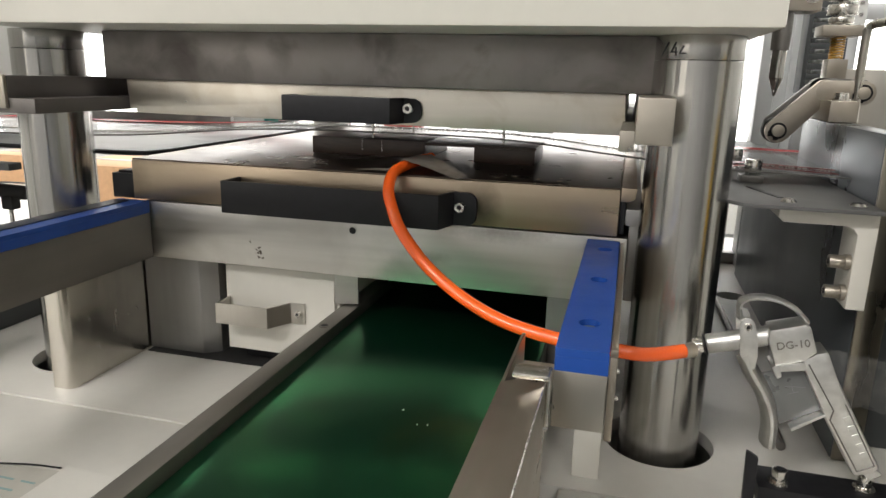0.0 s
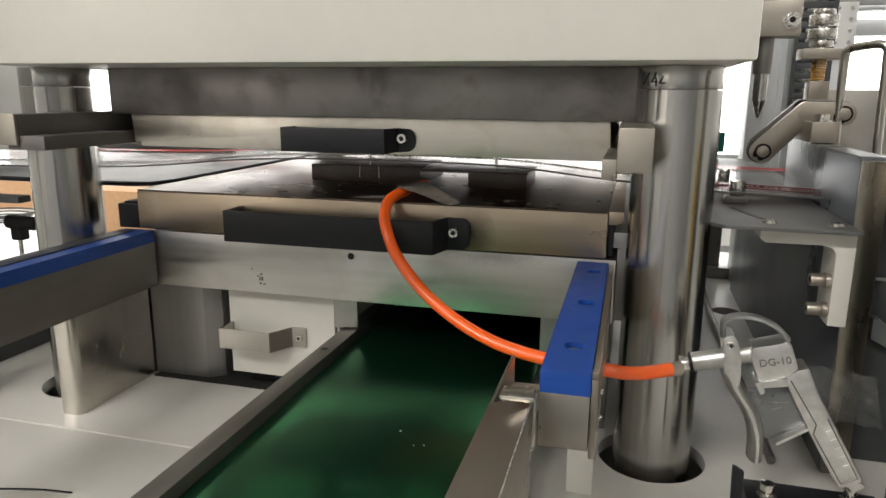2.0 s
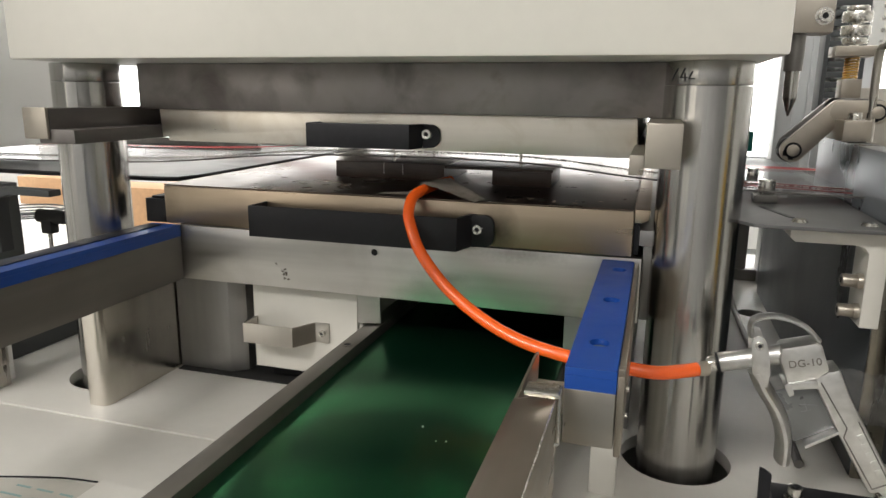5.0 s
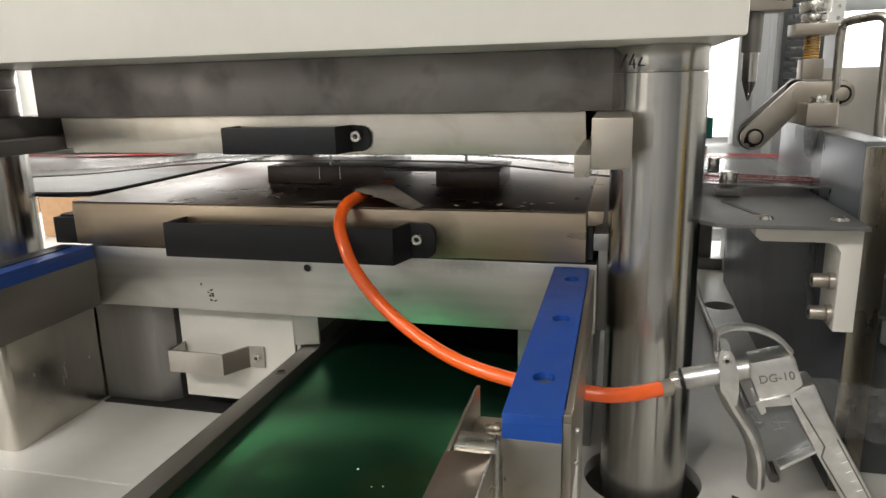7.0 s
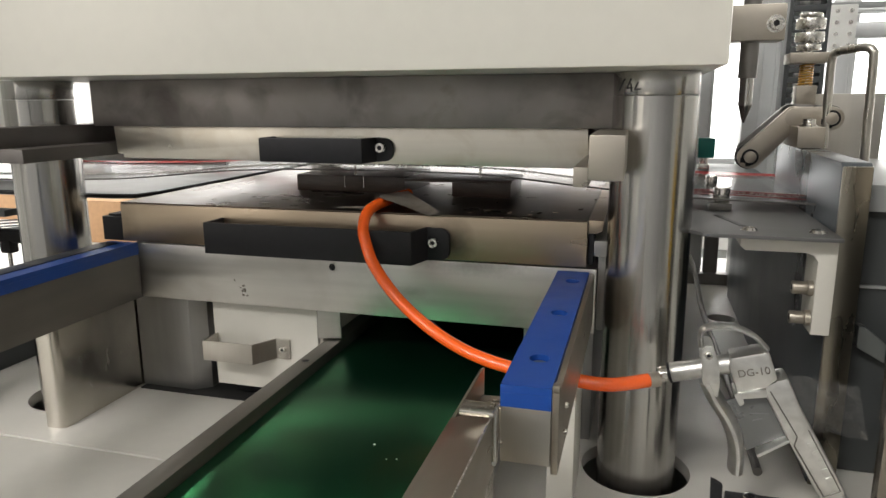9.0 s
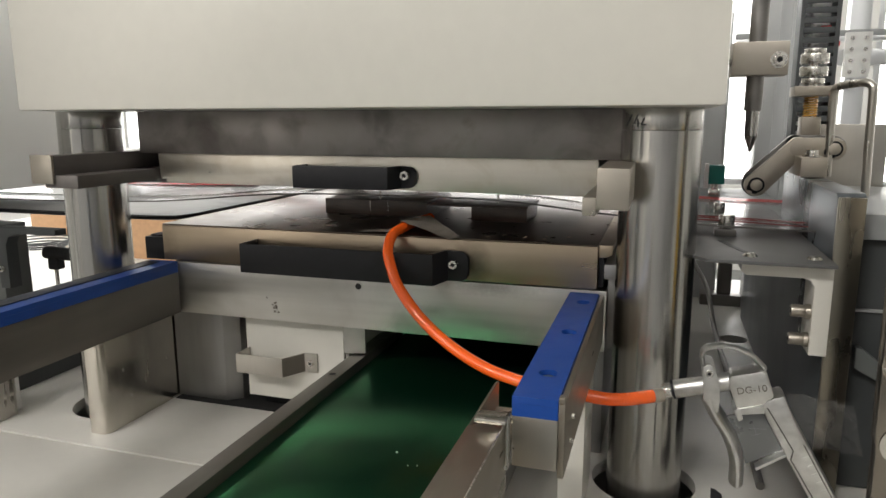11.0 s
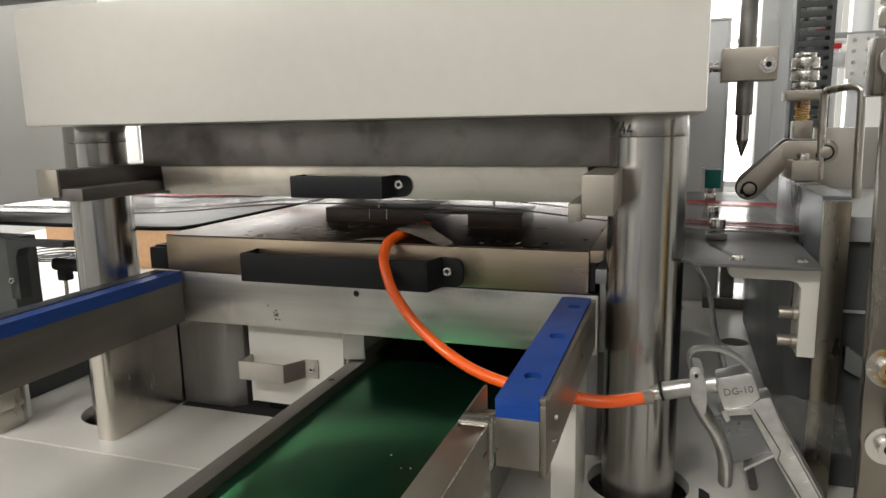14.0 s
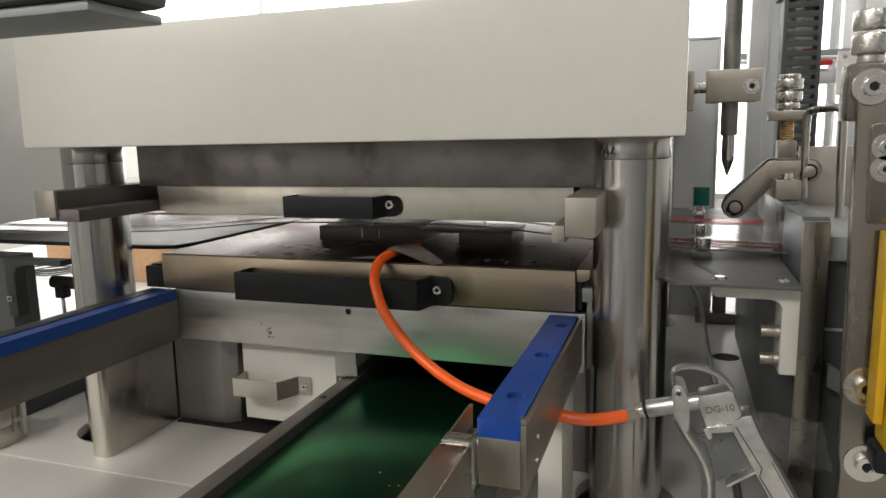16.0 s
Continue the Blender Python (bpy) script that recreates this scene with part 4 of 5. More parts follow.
for i in range(64):
    a, q = i * 0.42, 0.09 + 0.0012 * i
    pts.append((-2.86 + q * math.cos(a), 2.57 + q * math.sin(a), 0.605 + 0.0008 * i))
sweep(bm, pts, 0.004, seg=6, n=2)
part("tube", bm, M_DUCT, coil)

# rear station seen between the dies
rs = thing("rear_station", (-0.35, 1.75, 0.0), "pale grey machine station behind the press with small fittings on top", "machine")
bm = B()
bx(bm, -0.75, 0.05, 1.72, 2.1, 0.0, 1.0395, 0.004)
part("cabinet", bm, M_PANEL, rs)
bm = B()
bx(bm, -0.75, 0.05, 1.66, 2.12, 1.04, 1.052, 0.002)
part("worktop", bm, M_ALU, rs)
for nm, q, m in (("red_block", (-0.60, -0.50, 1.67, 1.70, 1.0522, 1.086), M_RED), ("grey_block", (-0.262, -0.178, 1.67, 1.715, 1.0522, 1.135), M_GREYBOX), ("white_block", (-0.43, -0.40, 1.68, 1.7, 1.0522, 1.078), M_WHITE), ("slotted_strip", (-0.668, -0.645, 1.71, 1.7195, 1.0522, 1.19), M_ALU)):
    bm = B()
    bx(bm, *q, 0.002)
    st = part(nm, bm, m, rs)
    if nm == "slotted_strip":
        for kk in range(6):
            bm = B()
            bx(bm, -0.66, -0.653, 1.7085, 1.7098, 1.06 + kk * 0.022, 1.07 + kk * 0.022, 0.0)
            part("slot", bm, M_BLACK, st)
rv = thing("valve", (-0.64, 1.15, 1.1125), "teal and white valve block on the feed table", "valve")
bm = B()
bx(bm, -0.642, -0.614, 1.145, 1.165, 1.1125, 1.138, 0.001)
part("coil", bm, M_GREEN, rv)
bm = B()
bx(bm, -0.71, -0.6425, 1.145, 1.165, 1.1125, 1.136, 0.001)
part("connector", bm, M_WHITE, rv)
bm = B()
bx(bm, -0.6135, -0.582, 1.145, 1.165, 1.1125, 1.134, 0.001)
part("fitting", bm, M_DARKSTEEL, rv)

# ---------------------------------------------------------------- right hand: feed plate, bracket, toggle clamp
fp = thing("feed_plate", (0.15, 0.8, 1.11), "dark thin feed plate with a slanted slot and screws", "feed plate")
bm = B()
prism(bm, [(0.078, 0.575), (0.088, 0.562), (0.1, 0.56), (0.186, 0.56), (0.186, 1.2), (0.078, 1.2)], "z", 1.1095, 1.1125, 0.0006)
part("plate", bm, M_FEED, fp)
for x, y in ((0.124, 0.584), (0.173, 0.584)):
    bm = B()
    cy(bm, (x, y, 1.1125), (x, y, 1.1147), 0.0062, 0.0045, seg=24)
    part("screw", bm, M_BOLT, fp)
bm = B()
prism(bm, [(0.103, 0.655), (0.108, 0.655), (0.124, 0.6), (0.119, 0.6)], "z", 1.1126, 1.113)
part("slot", bm, M_BLACK, fp)
for x, y, r, k in ((0.1125, 0.69, 0.0075, 0), (0.113, 0.80, 0.006, 1)):
    n = thing("standoff", (x, y, 1.1125), "knurled steel standoff nut on the feed plate", "standoff", "standoffs")
    bm = B()
    bx(bm, x - 0.011, x + 0.009, y - 0.009, y + 0.009, 1.1128, 1.1195, 0.0008)
    part("base", bm, M_DARKSTEEL, n)
    bm = B()
    cy(bm, (x, y, 1.1195), (x, y, 1.1335), r, seg=28, bev=0.001)
    part("knurled_nut", bm, M_BOLT, n)

lb = thing("cream_bracket", (0.15, 0.6, BED), "cream-painted L bracket with two cap screws carrying the feed plate", "bracket")
bm = B()
prism(bm, [(0.117, 1.1092), (0.187, 1.1092), (0.187, 1.032), (0.1735, 1.032), (0.1735, 1.091), (0.1705, 1.0955), (0.165, 1.0975), (0.121, 1.0975), (0.117, 1.101)], "y", 0.576, 0.615, 0.0008)
part("angle", bm, M_CREAM, lb)
for z in (1.068, 1.0435):
    bm = B()
    ring(bm, (0.1734, 0.584, z), (0.1695, 0.584, z), 0.0062, 0.003, seg=28)
    cy(bm, (0.1695, 0.584, z), (0.1585, 0.584, z), 0.0052, seg=28, bev=0.0006)
    s = part("cap_screw", bm, M_LINK, lb)
    bm = B()
    cy(bm, (0.1586, 0.584, z), (0.1583, 0.584, z), 0.0026, seg=6)
    part("socket", bm, M_BLACK, s)

fl = thing("side_plate", (0.2, 0.75, BED), "thick vertical steel side plate with a bright machined front edge", "machine plate")
bm = B()
prism(bm, [(0.6, BED + 0.0002), (0.6, 1.163), (0.605, 1.166), (0.875, 1.166), (0.875, 1.108), (1.2, 1.108), (1.2, BED + 0.0002)], "x", 0.1885, 0.2105, 0.0015)
part("plate", bm, mat("side_plate_steel", (0.115, 0.128, 0.14), 0.33, 0.6, var=0.10, scale=12, stretch=(1, 1, 0.4), stain=0.08, stain_scale=6), fl, "blue-grey polished steel plate")
bm = B()
bx(bm, 0.1888, 0.2102, 0.5965, 0.5998, BED + 0.0002, 1.163, 0.0015)
part("front_edge", bm, M_EDGE, fl, "bright machined front edge")

tg = thing("pinch_roller_arm", (0.19, 0.81, 1.166), "steel pinch-roller arm with link, spring post and knurled nuts", "roller arm")
bm = B()
bx(bm, 0.186, 0.211, 0.76, 0.86, 1.1665, 1.187, 0.001)
part("base_block", bm, M_LINK, tg)
cap_screw(tg, (0.1975, 0.772, 1.1872), (0, 0, 1), 0.0065, washer=0.009)
def link(bm, p, q, r0, r1, y0, y1, n=14):
    p, q = Vector((p[0], p[1])), Vector((q[0], q[1]))
    d = (q - p).normalized()
    a0 = math.atan2(d.y, d.x)
    poly = [(p.x + r0 * math.cos(a0 + math.pi / 2 + math.pi * i / n), p.y + r0 * math.sin(a0 + math.pi / 2 + math.pi * i / n)) for i in range(n + 1)]
    poly += [(q.x + r1 * math.cos(a0 - math.pi / 2 + math.pi * i / n), q.y + r1 * math.sin(a0 - math.pi / 2 + math.pi * i / n)) for i in range(n + 1)]
    prism(bm, poly, "y", y0, y1, 0.0005)
bm = B()
link(bm, (0.1495, 1.154), (0.1885, 1.1965), 0.0125, 0.0105, 0.799, 0.806)
arm = part("arm_link", bm, M_LINK, tg)
bm = B()
link(bm, (0.1905, 1.1955), (0.2235, 1.1945), 0.0105, 0.012, 0.7985, 0.8065)
part("arm_link", bm, M_LINK, tg)
bm = B()
link(bm, (0.1505, 1.158), (0.1885, 1.1985), 0.0125, 0.0105, 0.822, 0.83)
link(bm, (0.1885, 1.1985), (0.2275, 1.1955), 0.0105, 0.0125, 0.822, 0.83)
part("rear_link", bm, M_DARKSTEEL, tg)
for x, z in ((0.1495, 1.154), (0.2235, 1.1945)):
    bm = B()
    cy(bm, (x, 0.84, z), (x, 0.7955, z), 0.0062, seg=28, bev=0.0006)
    pv = part("pivot_pin", bm, M_LINK, tg)
    bm = B()
    ring(bm, (x, 0.7988, z), (x, 0.7975, z), 0.0085, 0.0058, seg=28)
    bx(bm, x - 0.0095, x - 0.006, 0.7975, 0.7988, z - 0.006, z - 0.0005, 0.0003)
    bx(bm, x - 0.004, x + 0.001, 0.7975, 0.7988, z - 0.0098, z - 0.0068, 0.0003)
    part("circlip", bm, M_BLACK, pv)
bm = B()
cy(bm, (0.1495, 0.8215, 1.154), (0.1495, 0.807, 1.154), 0.0135, seg=32, bev=0.001)
part("roller", bm, M_RUBBER, tg, "dark rubber pinch roller")
bm = B()
bx(bm, 0.196, 0.2155, 0.838, 0.862, 1.205, 1.2285, 0.001)
bx(bm, 0.2015, 0.2115, 0.846, 0.858, 1.1872, 1.2052, 0.001)
part("spring_seat", bm, M_LINK, tg)
bm = B()
pts = []
for i in range(8 * 10 + 1):
    a = 2 * math.pi * i / 10
    pts.append((0.2055 + 0.0066 * math.cos(a), 0.85 + 0.0066 * math.sin(a), 1.2285 + 0.0222 * i / 80))
sweep(bm, pts, 0.0011, seg=6, n=0)
part("spring", bm, M_BRASS, tg, "gold coil spring")
bm = B()
cy(bm, (0.2055, 0.85, 1.22), (0.2055, 0.85, 1.30), 0.0042, seg=20)
part("spring_stud", bm, M_BOLT, tg)
bm = B()
bx(bm, 0.185, 0.2245, 0.832, 0.868, 1.2515, 1.2625, 0.001)
part("top_bar", bm, M_LINK, tg)
for z0, z1, r in ((1.265, 1.2715, 0.012), (1.2735, 1.284, 0.0145), (1.287, 1.2985, 0.0145), (1.299, 1.304, 0.011)):
    bm = B()
    cy(bm, (0.2055, 0.85, z0), (0.2055, 0.85, z1), r, seg=36, bev=0.0012)
    part("knurled_nut", bm, M_BOLT, tg)

hnd = thing("loop_handle", (0.235, 0.8, 1.148), "bent round steel loop handle on a plate", "handle")
bm = B()
sweep(bm, [(0.219, 0.80, 1.165), (0.2185, 0.80, 1.20), (0.218, 0.80, 1.245), (0.219, 0.798, 1.2575), (0.223, 0.794, 1.2605), (0.232, 0.784, 1.2620), (0.2405, 0.773, 1.2625), (0.2455, 0.769, 1.259), (0.247, 0.768, 1.25), (0.248, 0.768, 1.2), (0.2495, 0.768, 1.148)], 0.0042, seg=14, n=6)
part("rod", bm, M_STEEL, hnd)
bm = B()
bx(bm, 0.228, 0.30, 0.9, 0.912, 1.12, 1.22, 0.001)
part("mount_plate", bm, M_STEEL, hnd)
bm = B()
bx(bm, 0.2105, 0.36, 0.62, 0.9, 1.125, 1.147, 0.002)
part("rail", bm, M_GREYBOX, hnd)

dh = thing("drive_housing", (0.28, 0.75, BED), "dark grey sheet metal drive housing behind the plates", "housing")
bm = B()
bx(bm, 0.2165, 0.5, 0.63, 0.98, BED + 0.0002, 1.1245, 0.003)
part("cover", bm, M_DUCT, dh)
bm = B()
bx(bm, 0.2165, 0.5, 0.6265, 0.6298, 1.06, 1.0625, 0.0004)
part("seam", bm, M_GREYBOX, dh)
bm = B()
prism(bm, [(0.2185, 1.012), (0.2185, 1.03), (0.223, 1.03), (0.24, 1.016), (0.24, 1.0)], "y", 0.615, 0.6262, 0.0006)
part("tab", bm, M_DARKGREY, dh)

# near adjusting plate and safety guard
np_ = thing("adjusting_plate", (0.25, 0.51, BED), "vertical steel adjusting plate with large cap screws", "machine plate")
bm = B()
prism(bm, [(0.209, BED - 0.0008), (0.209, 0.99), (0.2075, 0.995), (0.203, 1.262), (0.205, 1.265), (0.33, 1.265), (0.33, BED - 0.0008)], "y", 0.5, 0.512, 0.001)
part("plate", bm, M_UPRIGHT, np_)
bm = B()
bx(bm, 0.1985, 0.30, 0.512, 0.54, 1.245, 1.285, 0.0015)
part("top_block", bm, M_UPRIGHT, np_)
bm = B()
prism(bm, [(0.2145, 1.174), (0.30, 1.174), (0.30, 1.243), (0.2145, 1.243), (0.2122, 1.2422), (0.2114, 1.24), (0.2126, 1.177), (0.2131, 1.1748)], "y", 0.494, 0.4998, 0.0008)
part("front_plate", bm, M_UPRIGHT, np_)
for x, z, r in ((0.2105, 1.268, 0.0065), (0.2205, 1.053, 0.0075), (0.2245, 0.994, 0.0075), (0.2205, 1.227, 0.0048), (0.2205, 1.212, 0.0048)):
    cap_screw(np_, (x, 0.4998 if z < 1.1 or z > 1.24 else 0.494, z), (0, -1, 0), r, washer=r * 1.9)
for z0, z1, r in ((1.285, 1.292, 0.009), (1.292, 1.306, 0.013), (1.308, 1.322, 0.013)):
    bm = B()
    cy(bm, (0.214, 0.525, z0), (0.214, 0.525, z1), r, seg=36, bev=0.001)
    part("knurled_nut", bm, M_BOLT, np_)
yg = thing("safety_sensor", (0.235, 0.475, 1.0), "yellow safety light curtain bar with black ends", "light curtain")
bm = B()
bx(bm, 0.2262, 0.262, 0.46, 0.49, 1.02, 1.17, 0.002)
part("bar", bm, M_YELLOW, yg)
bm = B()
bx(bm, 0.2195, 0.2255, 0.468, 0.49, 1.037, 1.17, 0.0012)
part("edge_fin", bm, M_YELLOW, yg)
bm = B()
bx(bm, 0.2215, 0.262, 0.462, 0.489, 1.003, 1.0198, 0.003)
part("end_cap", bm, M_BLACK, yg)
bm = B()
bx(bm, 0.2275, 0.25, 0.4902, 0.4998, 1.075, 1.165, 0.001)
part("mount", bm, M_BLACK, yg)

# uprights, duct and distant units on the right
scr = thing("sheet_screen", (0.113, 1.33, BED), "tall pale grey machine panel with folded edges", "panel")
bm = B()
bx(bm, 0.0765, 0.1495, 1.322, 1.338, BED + 0.0002, 1.4055, 0.001)
part("sheet", bm, M_PANEL, scr)
for q in ((0.072, 0.0763), (0.1497, 0.154)):
    bm = B()
    bx(bm, q[0], q[1], 1.319, 1.341, BED + 0.0002, 1.41, 0.001)
    part("folded_edge", bm, M_PANEL, scr)
bm = B()
bx(bm, 0.0765, 0.1495, 1.319, 1.341, 1.4057, 1.41, 0.001)
part("folded_edge", bm, M_PANEL, scr)
pil = thing("frame_pillar", (0.21, 1.27, BED), "bright aluminium frame pillar with grooves", "pillar")
bm = B()
bx(bm, 0.195, 0.258, 1.25, 1.30, BED + 0.0002, 2.1, 0.002)
part("profile", bm, M_PANEL, pil)
for x in (0.219, 0.238):
    bm = B()
    bx(bm, x, x + 0.004, 1.247, 1.2495, BED + 0.01, 2.1, 0.0)
    part("ridge", bm, M_PANEL, pil)
duct = thing("cable_duct", (0.255, 1.11, 1.2), "dark grey slotted cable duct", "cable duct")
bm = B()
bx(bm, 0.226, 0.232, 1.1, 1.14, 1.19, 1.43, 0.0008)
part("side", bm, M_DUCT, duct)
bm = B()
bx(bm, 0.272, 0.278, 1.1, 1.14, 1.19, 1.43, 0.0008)
part("side", bm, M_DUCT, duct)
for i in range(17):
    z = 1.195 + i * 0.0138
    bm = B()
    bx(bm, 0.232, 0.272, 1.1, 1.104, z, z + 0.0085, 0.0004)
    part("slat", bm, M_DUCT, duct)
bm = B()
bx(bm, 0.218, 0.286, 1.095, 1.15, 1.4305, 1.446, 0.003)
part("cap", bm, M_DUCT, duct)
bm = B()
bx(bm, 0.232, 0.278, 1.141, 1.146, BED + 0.0002, 1.43, 0.001)
part("mounting_strip", bm, M_ALU, duct)
bm = B()
cy(bm, (0.25, 1.125, 1.19), (0.25, 1.125, 1.43), 0.007, seg=16)
part("cable", bm, M_WHITE, duct)
bm = B()
bx(bm, 0.255, 0.268, 1.108, 1.114, 1.353, 1.358, 0.0005)
part("cable_tag", bm, M_RED, duct)

fa = thing("far_axis", (0.46, 1.8, 1.0), "white linear axis with a drilled carriage plate", "linear axis")
bm = B()
bx(bm, 0.43, 0.485, 1.8, 1.81, 1.32, 1.42, 0.002)
cp = part("carriage_plate", bm, M_WHITE, fa)
for i in range(4):
    for x in (0.444, 0.472):
        bm = B()
        cy(bm, (x, 1.8, 1.332 + i * 0.025), (x, 1.797, 1.332 + i * 0.025), 0.0045, seg=16)
        part("plate_screw", bm, M_BOLT, cp)
bm = B()
bx(bm, 0.2, 1.1, 1.83, 1.87, 1.35, 1.385, 0.003)
bx(bm, 0.2, 1.1, 1.83, 1.87, 1.405, 1.415, 0.003)
part("beam", bm, M_ALU, fa)
bm = B()
for x in (0.45, 1.0):
    bx(bm, x, x + 0.045, 1.87, 1.91, 0.0, 1.6, 0.003)
part("upright", bm, M_ALU, fa)
bm = B()
bx(bm, 0.2, 1.1, 1.84, 1.88, 1.4155, 1.43, 0.003)
part("cable_chain", bm, M_GREYBOX, fa)
bm = B()
bx(bm, 0.36, 0.42, 1.8, 1.829, 1.39, 1.402, 0.002)
part("label_strip", bm, M_RED, fa)

gs = thing("valve", (0.117, 0.94, 1.1125), "small teal and white valve on a steel fitting", "valve")
bm = B()
bx(bm, 0.108, 0.128, 0.945, 0.965, 1.141, 1.166, 0.001)
part("coil", bm, M_GREEN, gs)
bm = B()
bx(bm, 0.103, 0.1078, 0.947, 0.963, 1.135, 1.168, 0.001)
part("connector", bm, M_WHITE, gs)
bm = B()
cy(bm, (0.116, 0.955, 1.1127), (0.116, 0.955, 1.141), 0.0055, seg=20)
bx(bm, 0.109, 0.123, 0.948, 0.962, 1.122, 1.133, 0.001)
part("fitting", bm, M_BOLT, gs)

blk = thing("rear_bracket", (0.165, 1.28, BED), "dark steel rear bracket bolted to the bed", "bracket")
bm = B()
bx(bm, 0.126, 0.208, 1.27, 1.31, BED + 0.0002, 0.912, 0.001)
part("base", bm, M_DARKSTEEL, blk)
bm = B()
bx(bm, 0.155, 0.178, 1.28, 1.3, 0.912, 1.05, 0.001)
part("stem", bm, M_DARKSTEEL, blk)
cable = thing("thin_hose", (0.15, 1.0, BED), "thin grey air hose lying along the bed", "air hose")
bm = B()
sweep(bm, [(0.09, 1.32, 1.0), (0.115, 1.26, 0.965), (0.132, 1.2, 0.94), (0.14, 1.08, 0.90), (0.145, 0.9, 0.8962), (0.15, 0.72, 0.8962), (0.15, 0.6, 0.8962)], 0.004, seg=10)
part("tube", bm, M_DARKSTEEL, cable)

# ---------------------------------------------------------------- low bolted bar in front of the gun
lbk = thing("bolted_bar", (0.16, 0.53, BED), "black steel bar with two bright cap screws", "bar")
bm = B()
bx(bm, 0.117, 0.215, 0.512, 0.546, BED + 0.0002, 0.905, 0.001)
part("bar", bm, M_BLACK, lbk)
for x, y in ((0.1325, 0.523), (0.194, 0.533)):
    bm = B()
    ring(bm, (x, y, 0.905), (x, y, 0.9065), 0.0078, 0.004, seg=28)
    cy(bm, (x, y, 0.9065), (x, y, 0.9165), 0.0054, seg=28, bev=0.0006)
    bt = part("cap_screw", bm, M_BOLT, lbk)
    bm = B()
    cy(bm, (x, y, 0.9165), (x, y, 0.9168), 0.0028, seg=6)
    part("socket", bm, M_BLACK, bt)
bm = B()
prism(bm, [(0.0985, BED - 0.0008), (0.1055, BED - 0.0008), (0.1045, 0.9515), (0.1, 0.9545), (0.0965, 0.9555)], "y", 0.468, 0.472, 0.0005)
solo("upright_tab", bm, M_BLACK, "black upright steel tab on the front table", "tab")

# ---------------------------------------------------------------- orange hose and air gun
hose = thing("air_hose", (-0.1, 0.53, 1.02), "glossy orange air hose draped from the die to the air gun", "air hose")
bm = B()
sweep(bm, [(-0.1895, 0.662, 1.1212), (-0.1915, 0.645, 1.1215), (-0.196, 0.615, 1.1205), (-0.2, 0.583, 1.116), (-0.199, 0.566, 1.104), (-0.192, 0.555, 1.09), (-0.18, 0.545, 1.072), (-0.155, 0.534, 1.048), (-0.122, 0.52, 1.029), (-0.085, 0.503, 1.018), (-0.045, 0.488, 1.0145), (-0.005, 0.4815, 1.0135), (0.025, 0.486, 1.0105), (0.0575, 0.503, 1.0115)], 0.0052, seg=20)
part("tube", bm, M_HOSE, hose)
bm = B()
ring(bm, (0.0515, 0.4995, 1.0113), (0.0585, 0.5035, 1.0116), 0.0056, 0.0053, seg=24)
part("end_ferrule", bm, M_LINK, hose, "dull metal hose ferrule")
bm = B()
ring(bm, (-0.1893, 0.664, 1.1212), (-0.1895, 0.6625, 1.1212), 0.0054, 0.0036, seg=24)
part("cut_end", bm, M_HOSE, hose)

GA = radians(14.0)


def G(u, v, y=0.0):
    """Gun coordinates in millimetres (u along the barrel, v up, y away) to the world."""
    u, v = u / 1000, v / 1000
    return Vector((0.092 + u * math.cos(GA) - v * math.sin(GA), 0.513 + y / 1000, 1.035 + u * math.sin(GA) + v * math.cos(GA)))


def gpoly(bm, pts, y0, y1, bev=0.0):
    prism(bm, [(G(u, v).x, G(u, v).z) for u, v in pts], "y", 0.513 + y0 / 1000, 0.513 + y1 / 1000, bev)
    return bm


gun = thing("air_gun", G(20, -60), "cast aluminium air blow gun with trigger and hanging hook", "air gun")
bm = B()
cy(bm, G(-28.5, -14.6, 0), G(38, -12.5, 0), 0.0073, seg=32, bev=0.001)
part("barrel", bm, M_CAST, gun)
bm = B()
cy(bm, G(-30.3, -14.7), G(-28.6, -14.6), 0.0079, seg=32)
part("seal_ring", bm, M_BLACK, gun)
bm = B()
cy(bm, G(-37.5, -15.0), G(-30.5, -14.7), 0.0057, seg=18, bev=0.0005)
for k in range(18):
    a = 2 * math.pi * k / 18
    o = Vector((0, math.cos(a) * 0.0056, math.sin(a) * 0.0056))
    cy(bm, G(-36.8, -15.0) + o, G(-31.2, -14.7) + o, 0.0006, seg=6)
part("hose_nut", bm, M_BOLT, gun, "bright knurled hose nut")
bm = B()
gpoly(bm, [(12, -14), (14, -5.5), (37, -4.5), (40.5, -7), (42.5, -26), (34, -31), (14.5, -34)], -11, 11, 0.0022)
body = part("body", bm, M_CAST, gun)
bm = B()
gpoly(bm, [(14.5, -36.5), (17, -31.5), (33.5, -31.5), (33.5, -37.5)], -12.5, 10, 0.0008)
gpoly(bm, [(11.5, -32), (17, -31), (17.5, -40.5), (14, -42)], -12.8, 9, 0.0012)
part("lower_lip", bm, M_CAST, gun)
bm = B()
gpoly(bm, [(31, -31), (42, -27), (49.5, -26), (53.5, -48), (73, -117), (70.5, -121), (56, -122.5), (42.5, -76)], -10, 14, 0.003)
grip = part("grip", bm, M_CAST, gun)
bm = B()
for a, b in (((36, -34), (48, -70)), ((48, -70), (45, -77)), ((45, -77), (58, -118)), ((58, -118), (69.5, -114.5)), ((69.5, -114.5), (56, -66)), ((16, -27.5), (38, -24))):
    sweep(bm, [G(*a, -10.4), G(*b, -10.4)], 0.0005, 0.0005, seg=8, n=0)
part("grip_ridge", bm, M_DARKSTEEL, grip)
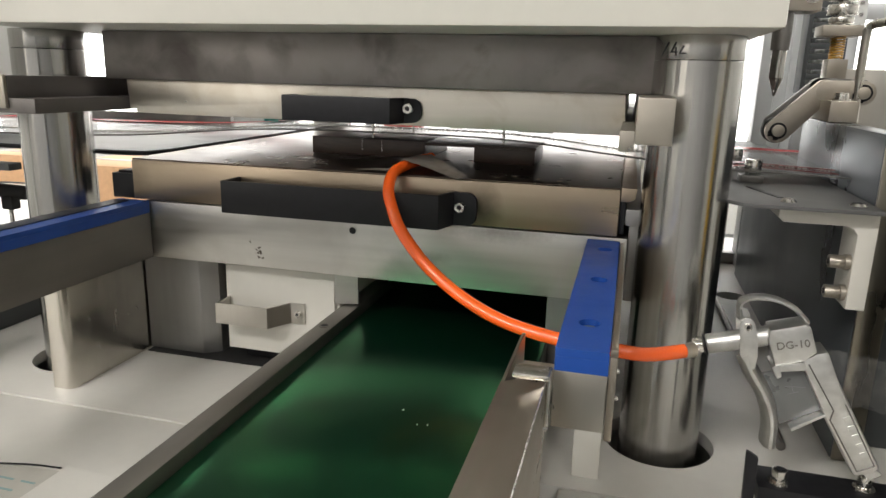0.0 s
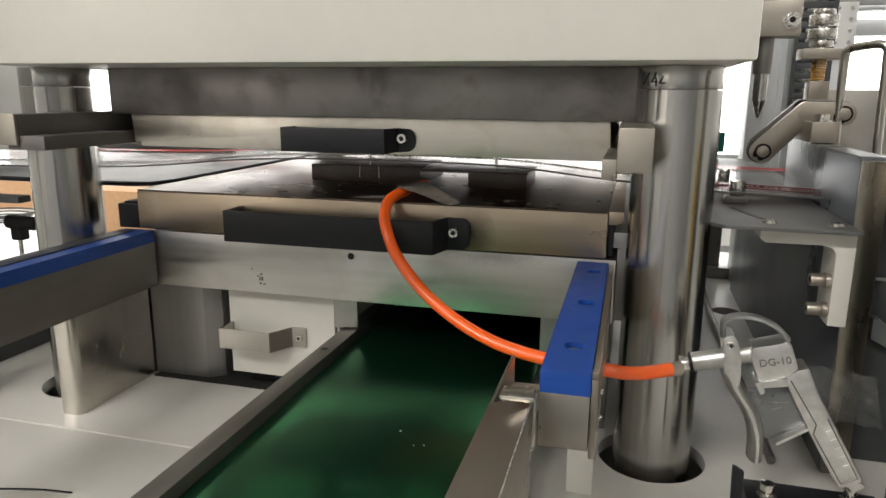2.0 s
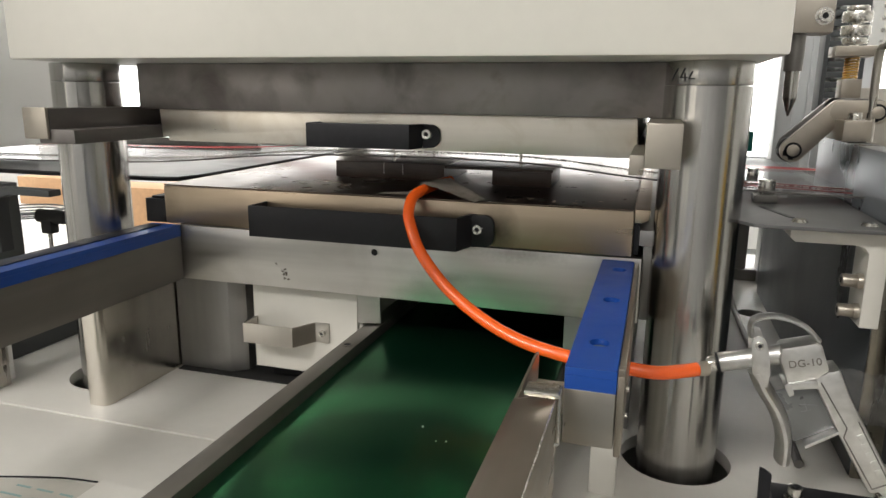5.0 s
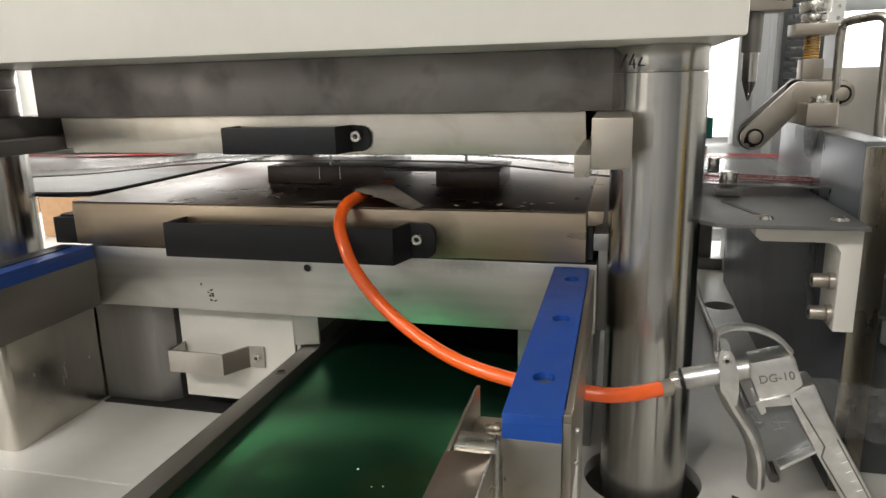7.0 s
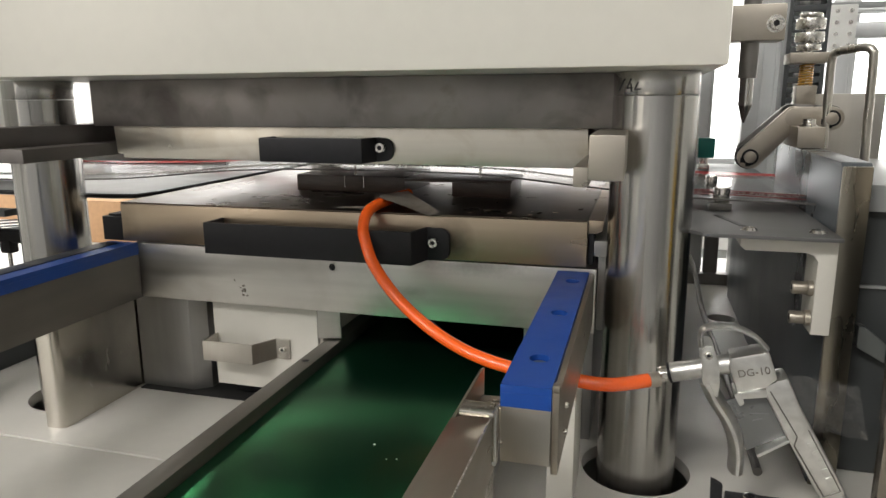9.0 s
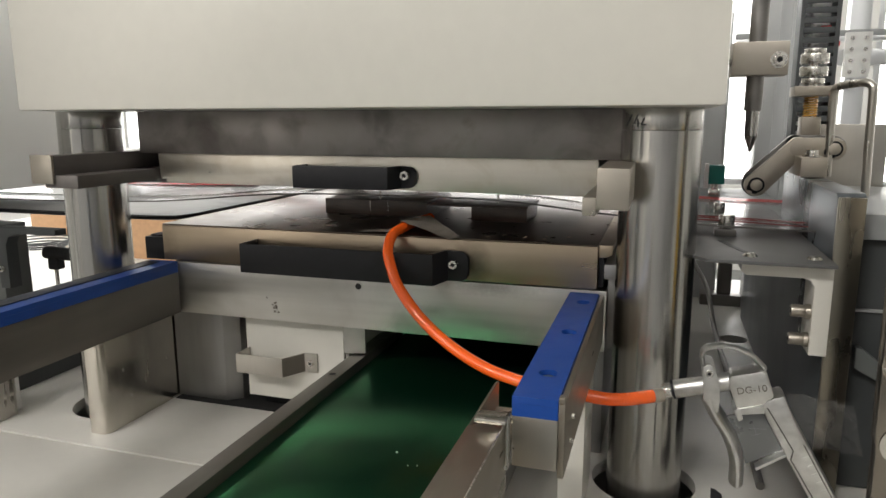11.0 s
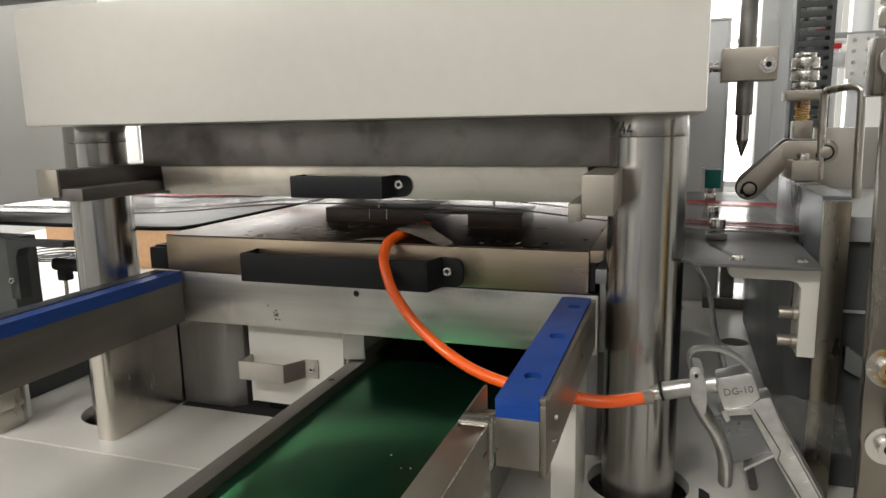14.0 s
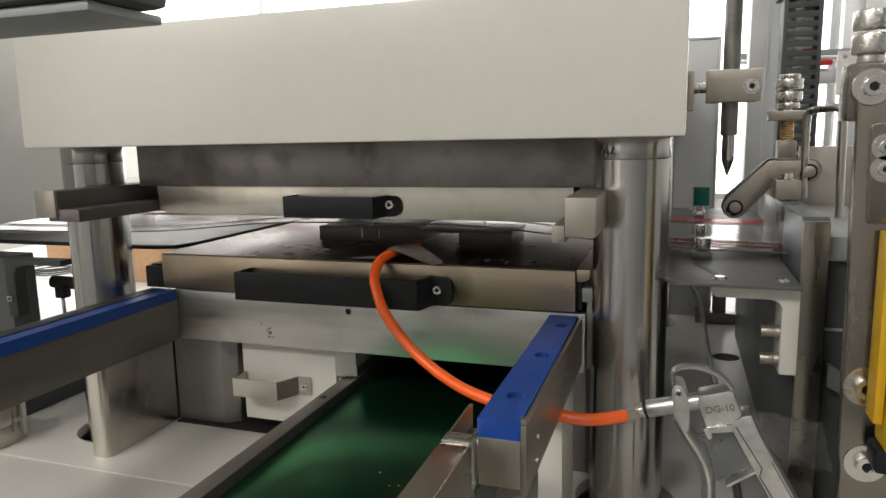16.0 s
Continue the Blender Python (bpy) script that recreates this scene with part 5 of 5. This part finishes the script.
for k in range(5):
    u, v = 54.5 + k * 1.9, -76 - k * 7.0
    bm = B()
    gpoly(bm, [(u - 1, v), (u + 4.6, v + 1.5), (u + 5.8, v - 3.2), (u + 0.2, v - 4.7)], -10.6, -9.9, 0.0003)
    part("raised_mark", bm, M_CAST, grip, "raised cast marking")
bm = B()
gpoly(bm, [(62, -122), (71, -119), (75, -124), (66, -128)], -7, 9, 0.0015)
part("grip_end", bm, M_CAST, grip)
# trigger lever
FORK = [(-5, 1), (-3.6, 5), (0, 6.6), (3.6, 5), (5, 1), (5.5, -12), (3.5, -24), (0.5, -33), (-4, -31), (-8, -20), (-6, -8)]
bm = B()
gpoly(bm, FORK, -13, -10.8, 0.0006)
tr = part("fork_cheek", bm, M_CAST, gun)
bm = B()
gpoly(bm, FORK, 10.8, 13, 0.0006)
part("fork_cheek", bm, M_CAST, gun)
bm = B()
sweep(bm, [G(-4.5, -22), G(-1.5, -36), G(4.2, -52), G(6.8, -66), G(6.5, -80), G(3.2, -95.5)], 0.0058, 0.0135, side=(0.97, 0, 0.24), seg=16, taper=(1.0, 0.95))
part("trigger", bm, M_CAST, gun, "curved bare metal trigger")
cap_screw(tr, G(0, 0, -13), (0, -1, 0), 0.0028)
# hanging hook
bm = B()
sweep(bm, [G(-3.4, 3), G(-2.6, 11), G(0.5, 15.6), G(10, 16.6), G(22, 13), G(33, 5), G(40, -6)], 0.0019, 0.0065, side=(0, 0, 1), seg=12)
part("hook", bm, M_CAST, gun)
# flat tag hanging between trigger and grip
bm = B()
gpoly(bm, [(6, -40), (32, -37), (44.5, -71), (13, -81)], -3, -1.8, 0.0004)
tag = part("flat_tag", bm, mat("grey_plate", (0.17, 0.175, 0.175), 0.3, 0.6, var=0.05, scale=50), gun, "flat grey sheet tag with scratches")
bm = B()
for a, b in (((20, -52), (33, -54)), ((24, -50), (25, -57)), ((21, -58), (28, -57))):
    sweep(bm, [G(*a, -3.1), G(*b, -3.1)], 0.00008, 0.00008, seg=6, n=0)
part("scratch", bm, M_GREYBOX, tag)
bm = B()
gpoly(bm, [(19, -82), (44.5, -72), (45, -74), (19.5, -84.5)], -9, 0, 0.0006)
part("tag_edge", bm, M_CAST, gun)
# model lettering, raised
cu = bpy.data.curves.new("lettering", "FONT")
cu.body = "DG-10"
cu.size, cu.extrude, cu.align_x, cu.align_y = 0.0078, 0.0005, "CENTER", "CENTER"
tmp = bpy.data.objects.new("lettering_source", cu)
scene.collection.objects.link(tmp)
bpy.context.view_layer.update()
me = bpy.data.meshes.new_from_object(tmp.evaluated_get(bpy.context.evaluated_depsgraph_get()))
bpy.data.objects.remove(tmp)
bm = B()
bm.from_mesh(me)
bpy.data.meshes.remove(me)
c = G(27.6, -18.0, -11.2)
bm.transform(Matrix.Translation(c) @ Matrix.Rotation(-GA, 4, "Y") @ Matrix.Rotation(radians(90), 4, "X"))
part("lettering", bm, M_RAILBAR, body, "cast model lettering")
# thin clear bag behind the gun
bag = thing("clear_bag", (0.19, 0.53, 0.99), "thin crinkled clear plastic bag behind the air gun", "plastic bag")
bm = B()
rn = random.Random(9)
nx, nz = 12, 10
g = [[bm.verts.new((0.155 + 0.05 * i / nx + 0.01 * (1 - j / nz), 0.55 + 0.002 * math.sin(i * 1.3 + j) + 0.0012 * rn.random(), 0.965 + 0.042 * j / nz - 0.006 * i / nx + 0.001 * rn.random())) for j in range(nz + 1)] for i in range(nx + 1)]
for i in range(nx):
    for j in range(nz):
        bm.faces.new((g[i][j], g[i + 1][j], g[i + 1][j + 1], g[i][j + 1]))
part("sheet", bm, M_BAG, bag)

# overhead operating panel before the beam
OPX = -0.1755
op = thing("operating_panel", (-0.3, 0.24, 0.886), "dark rounded operating panel with a grey underside", "operating panel")
bm = B()
bx(bm, OPX - 0.32, OPX, 0.215, 0.265, 1.3090, 1.37, 0.006)
part("housing", bm, M_DUCT, op)
bm = B()
bx(bm, OPX - 0.32, OPX - 0.012, 0.22, 0.272, 1.3035, 1.3086, 0.0015)
part("base_plate", bm, M_GREYBOX, op)
bm = B()
bx(bm, OPX - 0.32, OPX - 0.28, 0.22, 0.26, 0.886, 1.3033, 0.003)
part("arm", bm, M_GREYBOX, op)


def motions():
    """The platen goes up and down once a second."""
    rows = []
    for i in range(161):
        t = i / 10
        rows.append((t, pose(-0.24, 0.9, BED + REST + STROKE * math.cos(2 * math.pi * (t - PHASE) / PERIOD))))
    walk(ram, rows)


motions()
